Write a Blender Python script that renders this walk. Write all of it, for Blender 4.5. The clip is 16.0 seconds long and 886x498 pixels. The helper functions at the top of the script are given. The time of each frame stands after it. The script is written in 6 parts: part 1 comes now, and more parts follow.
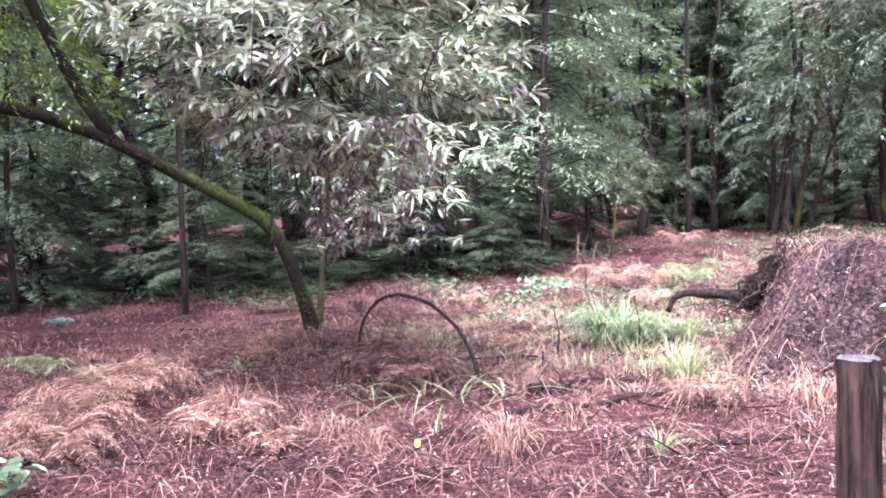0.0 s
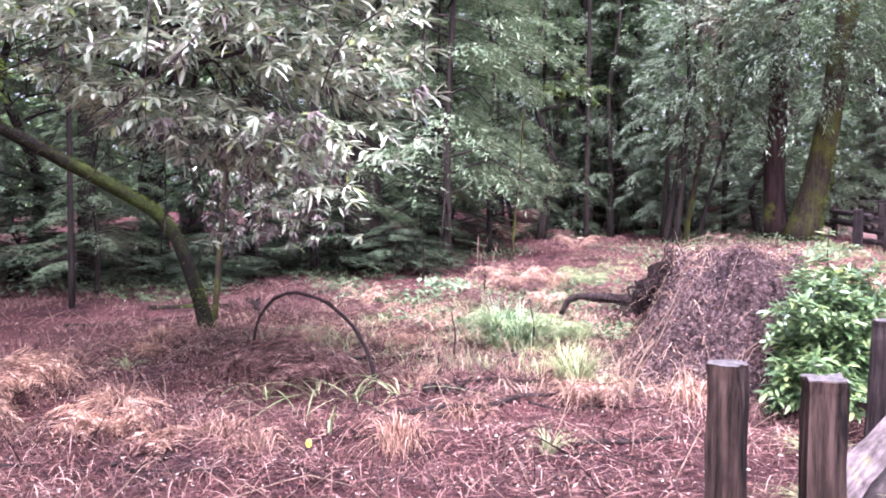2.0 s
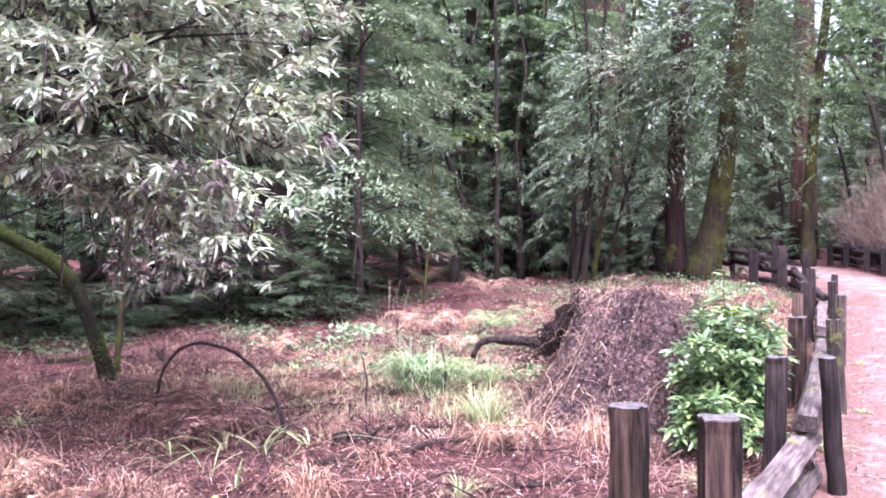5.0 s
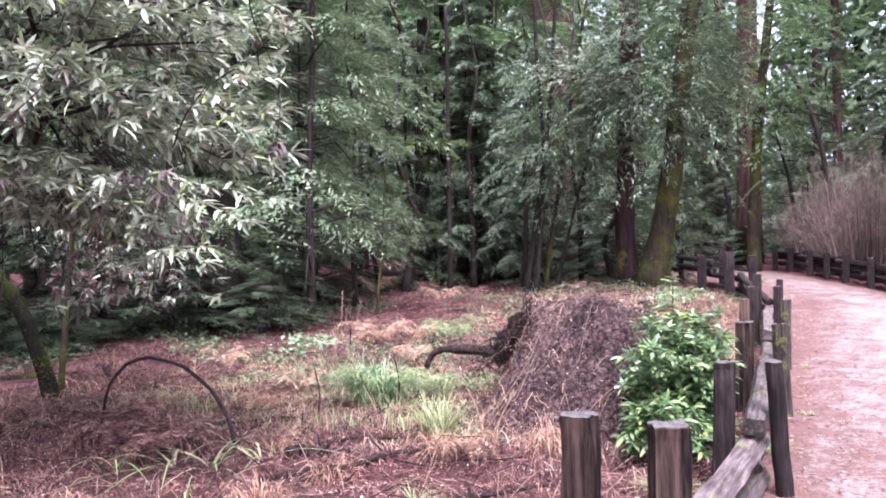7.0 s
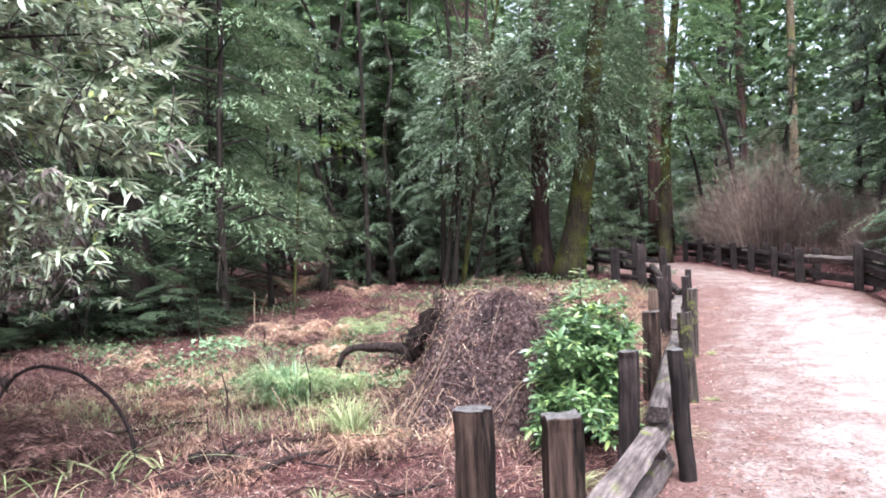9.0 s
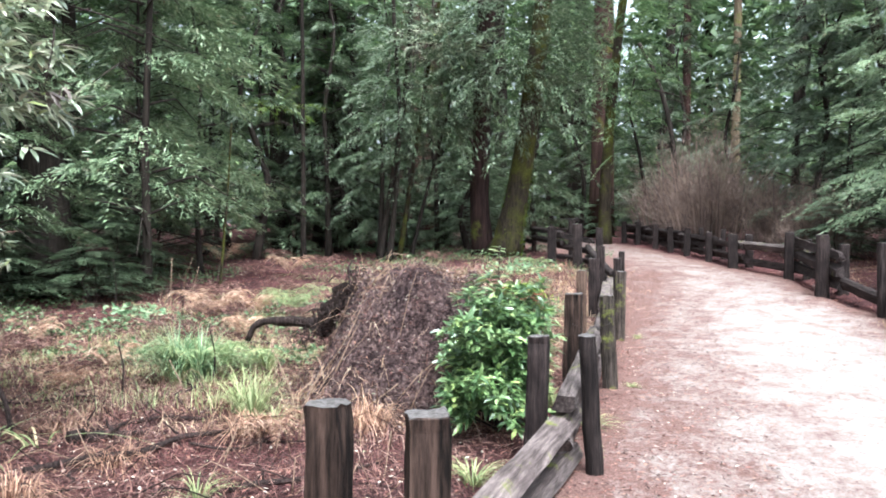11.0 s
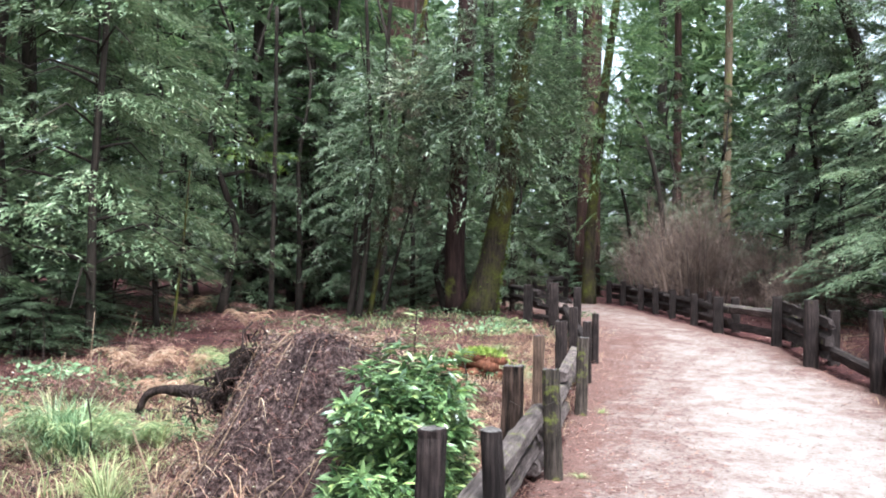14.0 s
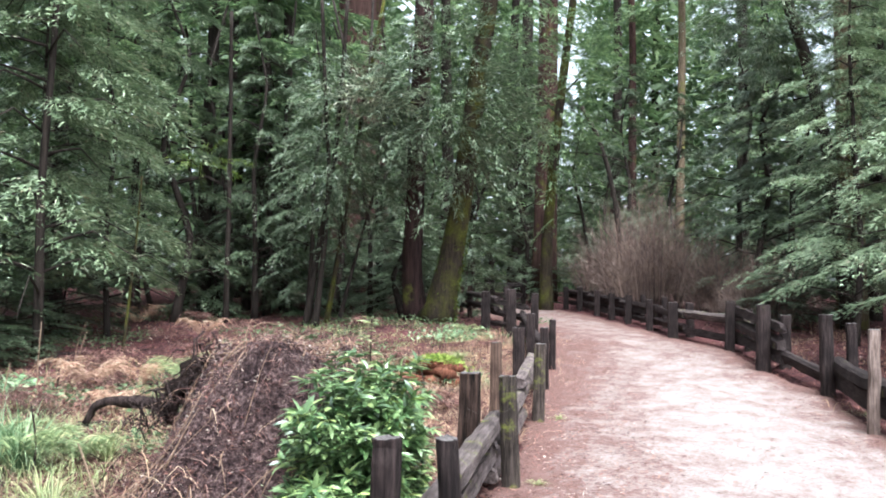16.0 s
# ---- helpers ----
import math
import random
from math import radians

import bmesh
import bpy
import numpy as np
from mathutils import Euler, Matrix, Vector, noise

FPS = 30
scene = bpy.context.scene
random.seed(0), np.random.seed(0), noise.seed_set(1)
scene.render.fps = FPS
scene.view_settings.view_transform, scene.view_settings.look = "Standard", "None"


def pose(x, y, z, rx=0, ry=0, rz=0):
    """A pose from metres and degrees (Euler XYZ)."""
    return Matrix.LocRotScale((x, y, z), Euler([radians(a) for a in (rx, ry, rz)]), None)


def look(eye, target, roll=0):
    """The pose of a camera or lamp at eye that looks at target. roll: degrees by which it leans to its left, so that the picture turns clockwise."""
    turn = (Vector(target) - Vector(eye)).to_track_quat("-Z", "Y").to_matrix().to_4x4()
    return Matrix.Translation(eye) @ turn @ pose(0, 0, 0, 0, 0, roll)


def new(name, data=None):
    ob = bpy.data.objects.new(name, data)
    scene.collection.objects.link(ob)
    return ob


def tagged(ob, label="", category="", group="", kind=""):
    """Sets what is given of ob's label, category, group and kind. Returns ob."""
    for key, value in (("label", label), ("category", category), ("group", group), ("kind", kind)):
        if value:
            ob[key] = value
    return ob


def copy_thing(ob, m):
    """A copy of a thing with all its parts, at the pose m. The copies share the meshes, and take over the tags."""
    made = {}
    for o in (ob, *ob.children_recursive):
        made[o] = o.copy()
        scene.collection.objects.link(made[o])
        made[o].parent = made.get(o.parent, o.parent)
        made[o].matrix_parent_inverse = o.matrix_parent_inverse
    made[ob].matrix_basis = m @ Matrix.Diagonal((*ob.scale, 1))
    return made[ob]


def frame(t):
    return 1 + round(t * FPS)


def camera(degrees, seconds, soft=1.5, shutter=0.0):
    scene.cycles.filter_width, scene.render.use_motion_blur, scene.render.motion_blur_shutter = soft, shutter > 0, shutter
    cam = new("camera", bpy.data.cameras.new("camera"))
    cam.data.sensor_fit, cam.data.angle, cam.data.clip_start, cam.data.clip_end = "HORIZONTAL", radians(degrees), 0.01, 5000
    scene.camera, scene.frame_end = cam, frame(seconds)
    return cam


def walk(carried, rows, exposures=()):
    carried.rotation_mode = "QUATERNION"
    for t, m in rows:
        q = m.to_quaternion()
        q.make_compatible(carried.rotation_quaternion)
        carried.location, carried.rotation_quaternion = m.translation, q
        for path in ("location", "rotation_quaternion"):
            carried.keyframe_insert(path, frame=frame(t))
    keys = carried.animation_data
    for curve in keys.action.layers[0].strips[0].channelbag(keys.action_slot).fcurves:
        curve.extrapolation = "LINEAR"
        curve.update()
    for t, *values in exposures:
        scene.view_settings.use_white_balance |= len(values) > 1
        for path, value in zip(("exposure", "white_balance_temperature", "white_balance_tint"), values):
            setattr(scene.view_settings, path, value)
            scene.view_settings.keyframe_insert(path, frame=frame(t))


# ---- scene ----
cam = camera(55.3, 16.0, soft=1.9)
PATH = [
    (0, (0.319, -5.359, 1.621), (-0.952, -3.818, 1.518), -1.8),
    (0.5, (0.334, -5.362, 1.619), (-0.895, -3.787, 1.518), -1.5),
    (1, (0.347, -5.361, 1.624), (-0.843, -3.757, 1.522), -1.4),
    (1.5, (0.354, -5.356, 1.629), (-0.768, -3.704, 1.515), -0.5),
    (2, (0.367, -5.35, 1.633), (-0.72, -3.675, 1.524), -0.0),
    (2.5, (0.369, -5.351, 1.632), (-0.683, -3.652, 1.535), -0.4),
    (3, (0.386, -5.354, 1.633), (-0.614, -3.624, 1.552), -0.9),
    (3.5, (0.385, -5.351, 1.635), (-0.58, -3.6, 1.58), -0.8),
    (4, (0.394, -5.352, 1.643), (-0.537, -3.583, 1.604), -0.7),
    (6.5, (0.406, -5.343, 1.664), (-0.477, -3.549, 1.689), -0.9),
    (7, (0.408, -5.328, 1.664), (-0.403, -3.5, 1.675), -1.3),
    (7.5, (0.417, -5.329, 1.665), (-0.36, -3.487, 1.666), -1.1),
    (8, (0.418, -5.334, 1.662), (-0.337, -3.482, 1.661), -1.2),
    (8.5, (0.425, -5.3, 1.648), (-0.278, -3.427, 1.606), -2.4),
    (9, (0.489, -5.196, 1.641), (-0.15, -3.301, 1.641), -2.5),
    (9.5, (0.512, -5.097, 1.647), (-0.105, -3.195, 1.623), -1.0),
    (10, (0.501, -4.995, 1.651), (-0.056, -3.075, 1.598), -0.7),
    (10.2, (0.515, -4.956, 1.648), (-0.005, -3.026, 1.584), -0.6),
    (12.5, (0.787, -4.039, 1.609), (0.259, -2.111, 1.547), 0.2),
    (13, (0.774, -3.772, 1.633), (0.27, -1.837, 1.617), -1.0),
    (13.5, (0.901, -3.543, 1.633), (0.403, -1.606, 1.682), 0.6),
    (14, (0.957, -3.45, 1.656), (0.447, -1.518, 1.721), 0.9),
    (14.5, (0.972, -3.43, 1.659), (0.518, -1.484, 1.732), -0.2),
    (15, (0.972, -3.426, 1.657), (0.533, -1.476, 1.736), 0.2),
    (15.5, (0.967, -3.41, 1.656), (0.53, -1.46, 1.725), 0.3),
    (16, (0.96, -3.39, 1.653), (0.546, -1.435, 1.736), 0.6),
]
walk(cam, [(t, look(eye, target, roll)) for t, eye, target, roll in PATH],
     [(0, 2.6, 5500, 32), (4, 2.57, 5520, 34), (6.4, 2.47, 5560, 29), (7.1, 2.14, 5600, 27), (8, 2.14, 5600, 20), (9, 2.12, 5620, 8), (13, 1.92, 5650, 0), (16, 1.9, 5700, 4)])

# ---- world, sun, exposure ----
SUN_ELEV, SUN_AZ = radians(63), radians(150)
world = bpy.data.worlds.new("overcast_sky")
scene.world = world
world.use_nodes = True
wn, wl = world.node_tree.nodes, world.node_tree.links
wn.clear()
sky = wn.new("ShaderNodeTexSky")
sky.sky_type, sky.sun_disc = "NISHITA", False
sky.sun_elevation, sky.sun_rotation = SUN_ELEV, SUN_AZ
sky.air_density, sky.dust_density = 1.0, 4.0
grey = wn.new("ShaderNodeHueSaturation")
grey.inputs["Saturation"].default_value = 0.22
wbg = wn.new("ShaderNodeBackground")
wbg.inputs["Strength"].default_value = 0.15
wout = wn.new("ShaderNodeOutputWorld")
wl.new(sky.outputs[0], grey.inputs["Color"])
wl.new(grey.outputs[0], wbg.inputs["Color"])
wl.new(wbg.outputs[0], wout.inputs["Surface"])
sun_data = bpy.data.lights.new("sun", "SUN")
sun_data.energy, sun_data.angle, sun_data.color = 2.3, radians(30), (1.0, 0.96, 0.92)
sun = new("sun", sun_data)
sun_way = Vector((math.sin(SUN_AZ) * math.cos(SUN_ELEV), math.cos(SUN_AZ) * math.cos(SUN_ELEV), math.sin(SUN_ELEV)))
sun.matrix_world = look(tuple(sun_way * 60), (0, 0, 0))

# ---- materials ----


def material(name):
    m = bpy.data.materials.new(name)
    m.use_nodes = True
    nt = m.node_tree
    b = nt.nodes["Principled BSDF"]
    b.inputs["Specular IOR Level"].default_value = 0.12
    return m, nt, nt.nodes, nt.links, b


def ramp(nodes, stops):
    r = nodes.new("ShaderNodeValToRGB")
    els = r.color_ramp.elements
    while len(els) < len(stops):
        els.new(0.5)
    for e, (p, c) in zip(els, stops):
        e.position, e.color = p, (*c, 1)
    return r


def noise_tex(nodes, links, scale, detail=4, stretch=None, rough=0.6, space="Object"):
    tc = nodes.new("ShaderNodeTexCoord")
    n = nodes.new("ShaderNodeTexNoise")
    n.inputs["Scale"].default_value, n.inputs["Detail"].default_value = scale, detail
    n.inputs["Roughness"].default_value = rough
    if stretch:
        mp = nodes.new("ShaderNodeMapping")
        mp.inputs["Scale"].default_value = stretch
        links.new(tc.outputs[space], mp.inputs["Vector"])
        links.new(mp.outputs[0], n.inputs["Vector"])
    else:
        links.new(tc.outputs[space], n.inputs["Vector"])
    return n


def mix_col(nodes, links, a, b, fac, mode="MIX"):
    m = nodes.new("ShaderNodeMix")
    m.data_type, m.blend_type = "RGBA", mode
    for socket, value in ((m.inputs[0], fac), (m.inputs[6], a), (m.inputs[7], b)):
        if isinstance(value, (float, int)):
            socket.default_value = value
        elif isinstance(value, tuple):
            socket.default_value = (*value, 1)
        else:
            links.new(value, socket)
    return m.outputs[2]


def bump(nodes, links, bsdf, height, strength, distance):
    b = nodes.new("ShaderNodeBump")
    b.inputs["Strength"].default_value, b.inputs["Distance"].default_value = strength, distance
    links.new(height, b.inputs["Height"])
    links.new(b.outputs[0], bsdf.inputs["Normal"])


def leaf_material(name, stops, rough=0.5, thin=0.3, spec=0.5):
    """Leaves, needles and litter: colour varies from piece to piece and over the plant."""
    m, nt, nodes, links, b = material(name)
    geo = nodes.new("ShaderNodeNewGeometry")
    r = ramp(nodes, stops)
    links.new(geo.outputs["Random Per Island"], r.inputs[0])
    n = noise_tex(nodes, links, 1.3, 3)
    shade = ramp(nodes, [(0.3, (0.72, 0.72, 0.72)), (0.7, (1.25, 1.22, 1.15))])
    links.new(n.outputs[0], shade.inputs[0])
    col = mix_col(nodes, links, r.outputs[0], shade.outputs[0], 1.0, "MULTIPLY")
    links.new(col, b.inputs["Base Color"])
    b.inputs["Roughness"].default_value = rough
    b.inputs["Specular IOR Level"].default_value = spec
    if thin:
        tr = nodes.new("ShaderNodeBsdfTranslucent")
        links.new(col, tr.inputs["Color"])
        mx = nodes.new("ShaderNodeMixShader")
        mx.inputs[0].default_value = thin
        links.new(b.outputs[0], mx.inputs[1])
        links.new(tr.outputs[0], mx.inputs[2])
        links.new(mx.outputs[0], nodes["Material Output"].inputs["Surface"])
    return m


def bark_material(name, dark, light, moss=0.0, moss_col=(0.11, 0.12, 0.02), furrow=6.0, relief=0.03):
    m, nt, nodes, links, b = material(name)
    grain = noise_tex(nodes, links, furrow, 6, (3.0, 3.0, 0.28), 0.7)
    r = ramp(nodes, [(0.32, dark), (0.68, light)])
    links.new(grain.outputs[0], r.inputs[0])
    col = r.outputs[0]
    if moss:
        patch = noise_tex(nodes, links, 1.1, 5, None, 0.7)
        mr = ramp(nodes, [(0.62 - 0.35 * moss, (0, 0, 0)), (0.78 - 0.3 * moss, (1, 1, 1))])
        links.new(patch.outputs[0], mr.inputs[0])
        fine = noise_tex(nodes, links, 30, 3)
        mg = ramp(nodes, [(0.3, tuple(c * 0.45 for c in moss_col)), (0.7, tuple(c * 1.5 for c in moss_col))])
        links.new(fine.outputs[0], mg.inputs[0])
        col = mix_col(nodes, links, col, mg.outputs[0], mr.outputs[0])
    links.new(col, b.inputs["Base Color"])
    b.inputs["Roughness"].default_value = 0.92
    bump(nodes, links, b, grain.outputs[0], 1.0, relief)
    return m


def timber_material(name, dark, light, axis, moss=0.25, coarse=1.0):
    """Weathered split wood; axis is the way of the grain."""
    m, nt, nodes, links, b = material(name)
    st = {"z": (9, 9, 0.7), "y": (9, 0.7, 9)}[axis]
    grain = noise_tex(nodes, links, 5.0 * coarse, 9, st, 0.68)
    stain = noise_tex(nodes, links, 2.2, 4)
    lo, hi = (0.34, 0.68) if coarse == 1.0 else (0.40, 0.66)
    r = ramp(nodes, [(lo, dark), ((lo + hi) / 2, tuple(0.6 * a + 0.4 * c for a, c in zip(dark, light))), (hi, light)])
    links.new(grain.outputs[0], r.inputs[0])
    wet = ramp(nodes, [(0.35, (0.5, 0.46, 0.47)), (0.65, (1.15, 1.1, 1.1))])
    links.new(stain.outputs[0], wet.inputs[0])
    col = mix_col(nodes, links, r.outputs[0], wet.outputs[0], 1.0, "MULTIPLY")
    info = nodes.new("ShaderNodeObjectInfo")
    tone = ramp(nodes, [(0.0, (0.8, 0.78, 0.78)), (1.0, (1.25, 1.2, 1.2))])
    links.new(info.outputs["Random"], tone.inputs[0])
    col = mix_col(nodes, links, col, tone.outputs[0], 1.0, "MULTIPLY")
    if moss:
        patch = noise_tex(nodes, links, 4.5, 5, None, 0.7)
        mr = ramp(nodes, [(0.66 - 0.2 * moss, (0, 0, 0)), (0.78 - 0.2 * moss, (1, 1, 1))])
        links.new(patch.outputs[0], mr.inputs[0])
        col = mix_col(nodes, links, col, (0.13, 0.14, 0.03), mr.outputs[0])
    links.new(col, b.inputs["Base Color"])
    b.inputs["Roughness"].default_value = 0.8
    bump(nodes, links, b, grain.outputs[0], 0.9, 0.02)
    return m


def earth_material(name, stops, fine=55.0, relief=0.03, patch_scale=0.8, patches=((0.38, (0.5, 0.48, 0.5)), (0.66, (1.3, 1.25, 1.2)))):
    m, nt, nodes, links, b = material(name)
    a = noise_tex(nodes, links, fine, 8, None, 0.8)
    r = ramp(nodes, stops)
    links.new(a.outputs[0], r.inputs[0])
    big = noise_tex(nodes, links, patch_scale, 5)
    pr = ramp(nodes, list(patches))
    links.new(big.outputs[0], pr.inputs[0])
    col = mix_col(nodes, links, r.outputs[0], pr.outputs[0], 1.0, "MULTIPLY")
    links.new(col, b.inputs["Base Color"])
    b.inputs["Roughness"].default_value = 0.9
    bump(nodes, links, b, a.outputs[0], 1.0, relief)
    return m


DUFF = earth_material("forest_duff", [(0.40, (0.009, 0.004, 0.005)), (0.5, (0.066, 0.027, 0.028)), (0.62, (0.23, 0.105, 0.10))])
MOUND_EARTH = earth_material("mound_earth", [(0.4, (0.014, 0.008, 0.009)), (0.52, (0.105, 0.068, 0.068)), (0.66, (0.32, 0.235, 0.225))], 26, 0.06, 2.4)
HOLE_SHADE = earth_material("hollow_shade_earth", [(0.3, (0.006, 0.004, 0.004)), (0.7, (0.035, 0.022, 0.018))], 25, 0.05, 2.0)
LAUREL = leaf_material("laurel_leaf", [(0.0, (0.07, 0.09, 0.06)), (0.25, (0.2, 0.245, 0.16)), (0.5, (0.38, 0.435, 0.3)), (0.8, (0.64, 0.67, 0.53)), (0.95, (0.28, 0.25, 0.2)), (1.0, (0.36, 0.44, 0.13))], 0.34, 0.2, 0.8)
LAUREL_DEAD = leaf_material("dry_laurel_leaf", [(0.0, (0.05, 0.034, 0.032)), (0.6, (0.13, 0.10, 0.092)), (1.0, (0.24, 0.2, 0.18))], 0.6, 0.2)
SHRUB_LEAF = leaf_material("glossy_shrub_leaf", [(0.0, (0.028, 0.062, 0.02)), (0.5, (0.105, 0.18, 0.066)), (0.85, (0.25, 0.35, 0.155)), (1.0, (0.40, 0.49, 0.17))], 0.3, 0.2, 0.8)
REDWOOD_LEAF = leaf_material("redwood_needles", [(0.0, (0.072, 0.112, 0.06)), (0.5, (0.165, 0.228, 0.125)), (0.9, (0.31, 0.385, 0.24)), (0.97, (0.43, 0.49, 0.35)), (1.0, (0.22, 0.14, 0.095))], 0.5, 0.2, 0.45)
BAY_LEAF = leaf_material("bay_foliage", [(0.0, (0.042, 0.068, 0.035)), (0.6, (0.102, 0.142, 0.08)), (0.93, (0.20, 0.245, 0.16)), (1.0, (0.32, 0.35, 0.28))], 0.42, 0.2, 0.5)
CANOPY_LEAF = leaf_material("canopy_foliage", [(0.0, (0.055, 0.095, 0.045)), (0.6, (0.13, 0.20, 0.09)), (1.0, (0.26, 0.345, 0.17))], 0.5, 0.4)
MAPLE_LEAF = leaf_material("yellow_green_foliage", [(0.0, (0.10, 0.16, 0.03)), (1.0, (0.24, 0.32, 0.07))], 0.5, 0.4)
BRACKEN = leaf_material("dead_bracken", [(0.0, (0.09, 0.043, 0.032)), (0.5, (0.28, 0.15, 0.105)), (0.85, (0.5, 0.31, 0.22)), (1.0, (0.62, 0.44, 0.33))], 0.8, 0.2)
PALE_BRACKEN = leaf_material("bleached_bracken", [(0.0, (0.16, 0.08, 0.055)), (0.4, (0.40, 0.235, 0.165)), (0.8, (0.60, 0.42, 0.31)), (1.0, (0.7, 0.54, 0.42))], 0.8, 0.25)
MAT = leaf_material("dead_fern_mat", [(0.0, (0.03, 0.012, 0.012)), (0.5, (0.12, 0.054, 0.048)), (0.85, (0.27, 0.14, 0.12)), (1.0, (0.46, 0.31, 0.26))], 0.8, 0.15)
STRAW = leaf_material("dry_grass", [(0.0, (0.12, 0.062, 0.042)), (0.45, (0.33, 0.195, 0.13)), (0.8, (0.52, 0.36, 0.245)), (1.0, (0.62, 0.49, 0.35))], 0.75, 0.2)
GRASS = leaf_material("green_grass", [(0.0, (0.15, 0.19, 0.075)), (0.5, (0.29, 0.34, 0.16)), (0.85, (0.46, 0.46, 0.25)), (1.0, (0.5, 0.38, 0.24))], 0.55, 0.3)
FERN = leaf_material("green_fern", [(0.0, (0.10, 0.15, 0.065)), (0.5, (0.22, 0.29, 0.14)), (0.85, (0.4, 0.46, 0.24)), (1.0, (0.5, 0.46, 0.26))], 0.55, 0.35)
FERN_BLADE = leaf_material("green_sword_blades", [(0.0, (0.09, 0.16, 0.075)), (0.5, (0.19, 0.30, 0.16)), (0.9, (0.36, 0.46, 0.28)), (1.0, (0.5, 0.46, 0.26))], 0.5, 0.3)
BLUE_FERN = leaf_material("pale_blue_fern", [(0.0, (0.10, 0.13, 0.125)), (0.6, (0.22, 0.27, 0.255)), (1.0, (0.38, 0.43, 0.4))], 0.5, 0.2)
MOSS = leaf_material("trunk_moss", [(0.0, (0.02, 0.03, 0.005)), (0.5, (0.07, 0.10, 0.014)), (1.0, (0.15, 0.19, 0.03))], 0.9, 0.1, 0.1)
LIME_MOSS = leaf_material("bright_moss", [(0.0, (0.10, 0.15, 0.03)), (0.6, (0.22, 0.30, 0.06)), (1.0, (0.36, 0.44, 0.12))], 0.8, 0.2, 0.2)
IVY = leaf_material("ground_ivy", [(0.0, (0.05, 0.085, 0.035)), (0.6, (0.115, 0.165, 0.08)), (1.0, (0.21, 0.26, 0.15))], 0.55, 0.2, 0.3)
LITTER = leaf_material("leaf_litter", [(0.0, (0.018, 0.008, 0.009)), (0.35, (0.088, 0.037, 0.034)), (0.7, (0.24, 0.112, 0.095)), (0.88, (0.34, 0.20, 0.15)), (0.94, (0.16, 0.09, 0.085)), (0.975, (0.55, 0.45, 0.40)), (1.0, (0.66, 0.6, 0.52))], 0.75, 0.0, 0.2)
MOUND_LITTER = leaf_material("mound_litter", [(0.0, (0.03, 0.018, 0.018)), (0.55, (0.13, 0.085, 0.08)), (0.92, (0.27, 0.195, 0.175)), (1.0, (0.52, 0.45, 0.4))], 0.8, 0.0, 0.2)
PALE_LEAF = leaf_material("bleached_leaf", [(0.0, (0.30, 0.23, 0.19)), (0.6, (0.48, 0.42, 0.37)), (0.9, (0.62, 0.57, 0.5)), (1.0, (0.42, 0.46, 0.30))], 0.6, 0.1, 0.3)
TWIGS = leaf_material("bare_twigs", [(0.0, (0.075, 0.052, 0.046)), (1.0, (0.30, 0.215, 0.185))], 0.8, 0.0, 0.2)
DARK_BARK = bark_material("dark_bark", (0.010, 0.008, 0.007), (0.05, 0.038, 0.032))
REDWOOD_BARK = bark_material("redwood_bark", (0.014, 0.007, 0.006), (0.085, 0.046, 0.039), 0.15, furrow=3.0, relief=0.08)
MOSSY_BARK = bark_material("mossy_bark", (0.011, 0.008, 0.006), (0.06, 0.045, 0.033), 0.5, (0.075, 0.075, 0.016))
LEAN_BARK = bark_material("moss_covered_bark", (0.006, 0.005, 0.004), (0.026, 0.02, 0.016), 0.28, (0.045, 0.06, 0.01), 12.0)
# redwood bark again, darkened to paint in the shade on the twin trunk
SHADED_BARK = bark_material("shaded_redwood_bark", (0.007, 0.004, 0.004), (0.05, 0.028, 0.025), 0.1, furrow=4.0, relief=0.06)
SHAGGY_BARK = bark_material("shaggy_bark", (0.05, 0.034, 0.023), (0.2, 0.15, 0.10), 0.25, furrow=8)
DEADWOOD = bark_material("dead_wood", (0.009, 0.006, 0.006), (0.065, 0.044, 0.04), 0.0, furrow=14)
PALE_WOOD = bark_material("pale_broken_wood", (0.14, 0.09, 0.065), (0.42, 0.29, 0.21), 0.0, furrow=14)
ROTTEN = bark_material("rotten_red_wood", (0.035, 0.011, 0.007), (0.21, 0.085, 0.05), 0.1, furrow=9)
POST_WOOD = timber_material("weathered_post_wood", (0.008, 0.006, 0.006), (0.058, 0.045, 0.042), "z", 0.12)
POST_BROWN = timber_material("brown_post_wood", (0.004, 0.0026, 0.0022), (0.105, 0.07, 0.055), "z", 0.0, 0.5)
POST_MOSS = timber_material("mossy_post_wood", (0.012, 0.01, 0.008), (0.12, 0.10, 0.085), "z", 0.62)
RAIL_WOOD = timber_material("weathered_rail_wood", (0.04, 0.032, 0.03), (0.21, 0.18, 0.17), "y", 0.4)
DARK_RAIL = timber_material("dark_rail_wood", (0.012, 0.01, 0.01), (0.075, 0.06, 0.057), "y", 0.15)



def end_grain_material():
    m, nt, nodes, links, b = material("weathered_end_grain")
    n = noise_tex(nodes, links, 40, 6, None, 0.7)
    r = ramp(nodes, [(0.3, (0.03, 0.024, 0.022)), (0.55, (0.10, 0.088, 0.085)), (0.75, (0.17, 0.155, 0.15))])
    links.new(n.outputs[0], r.inputs[0])
    links.new(r.outputs[0], b.inputs["Base Color"])
    b.inputs["Roughness"].default_value = 0.9
    bump(nodes, links, b, n.outputs[0], 0.6, 0.006)
    return m


END_GRAIN = end_grain_material()


def wire_material():
    m, nt, nodes, links, b = material("galvanised_wire")
    b.inputs["Base Color"].default_value = (0.08, 0.075, 0.07, 1)
    b.inputs["Metallic"].default_value, b.inputs["Roughness"].default_value = 0.8, 0.5
    return m


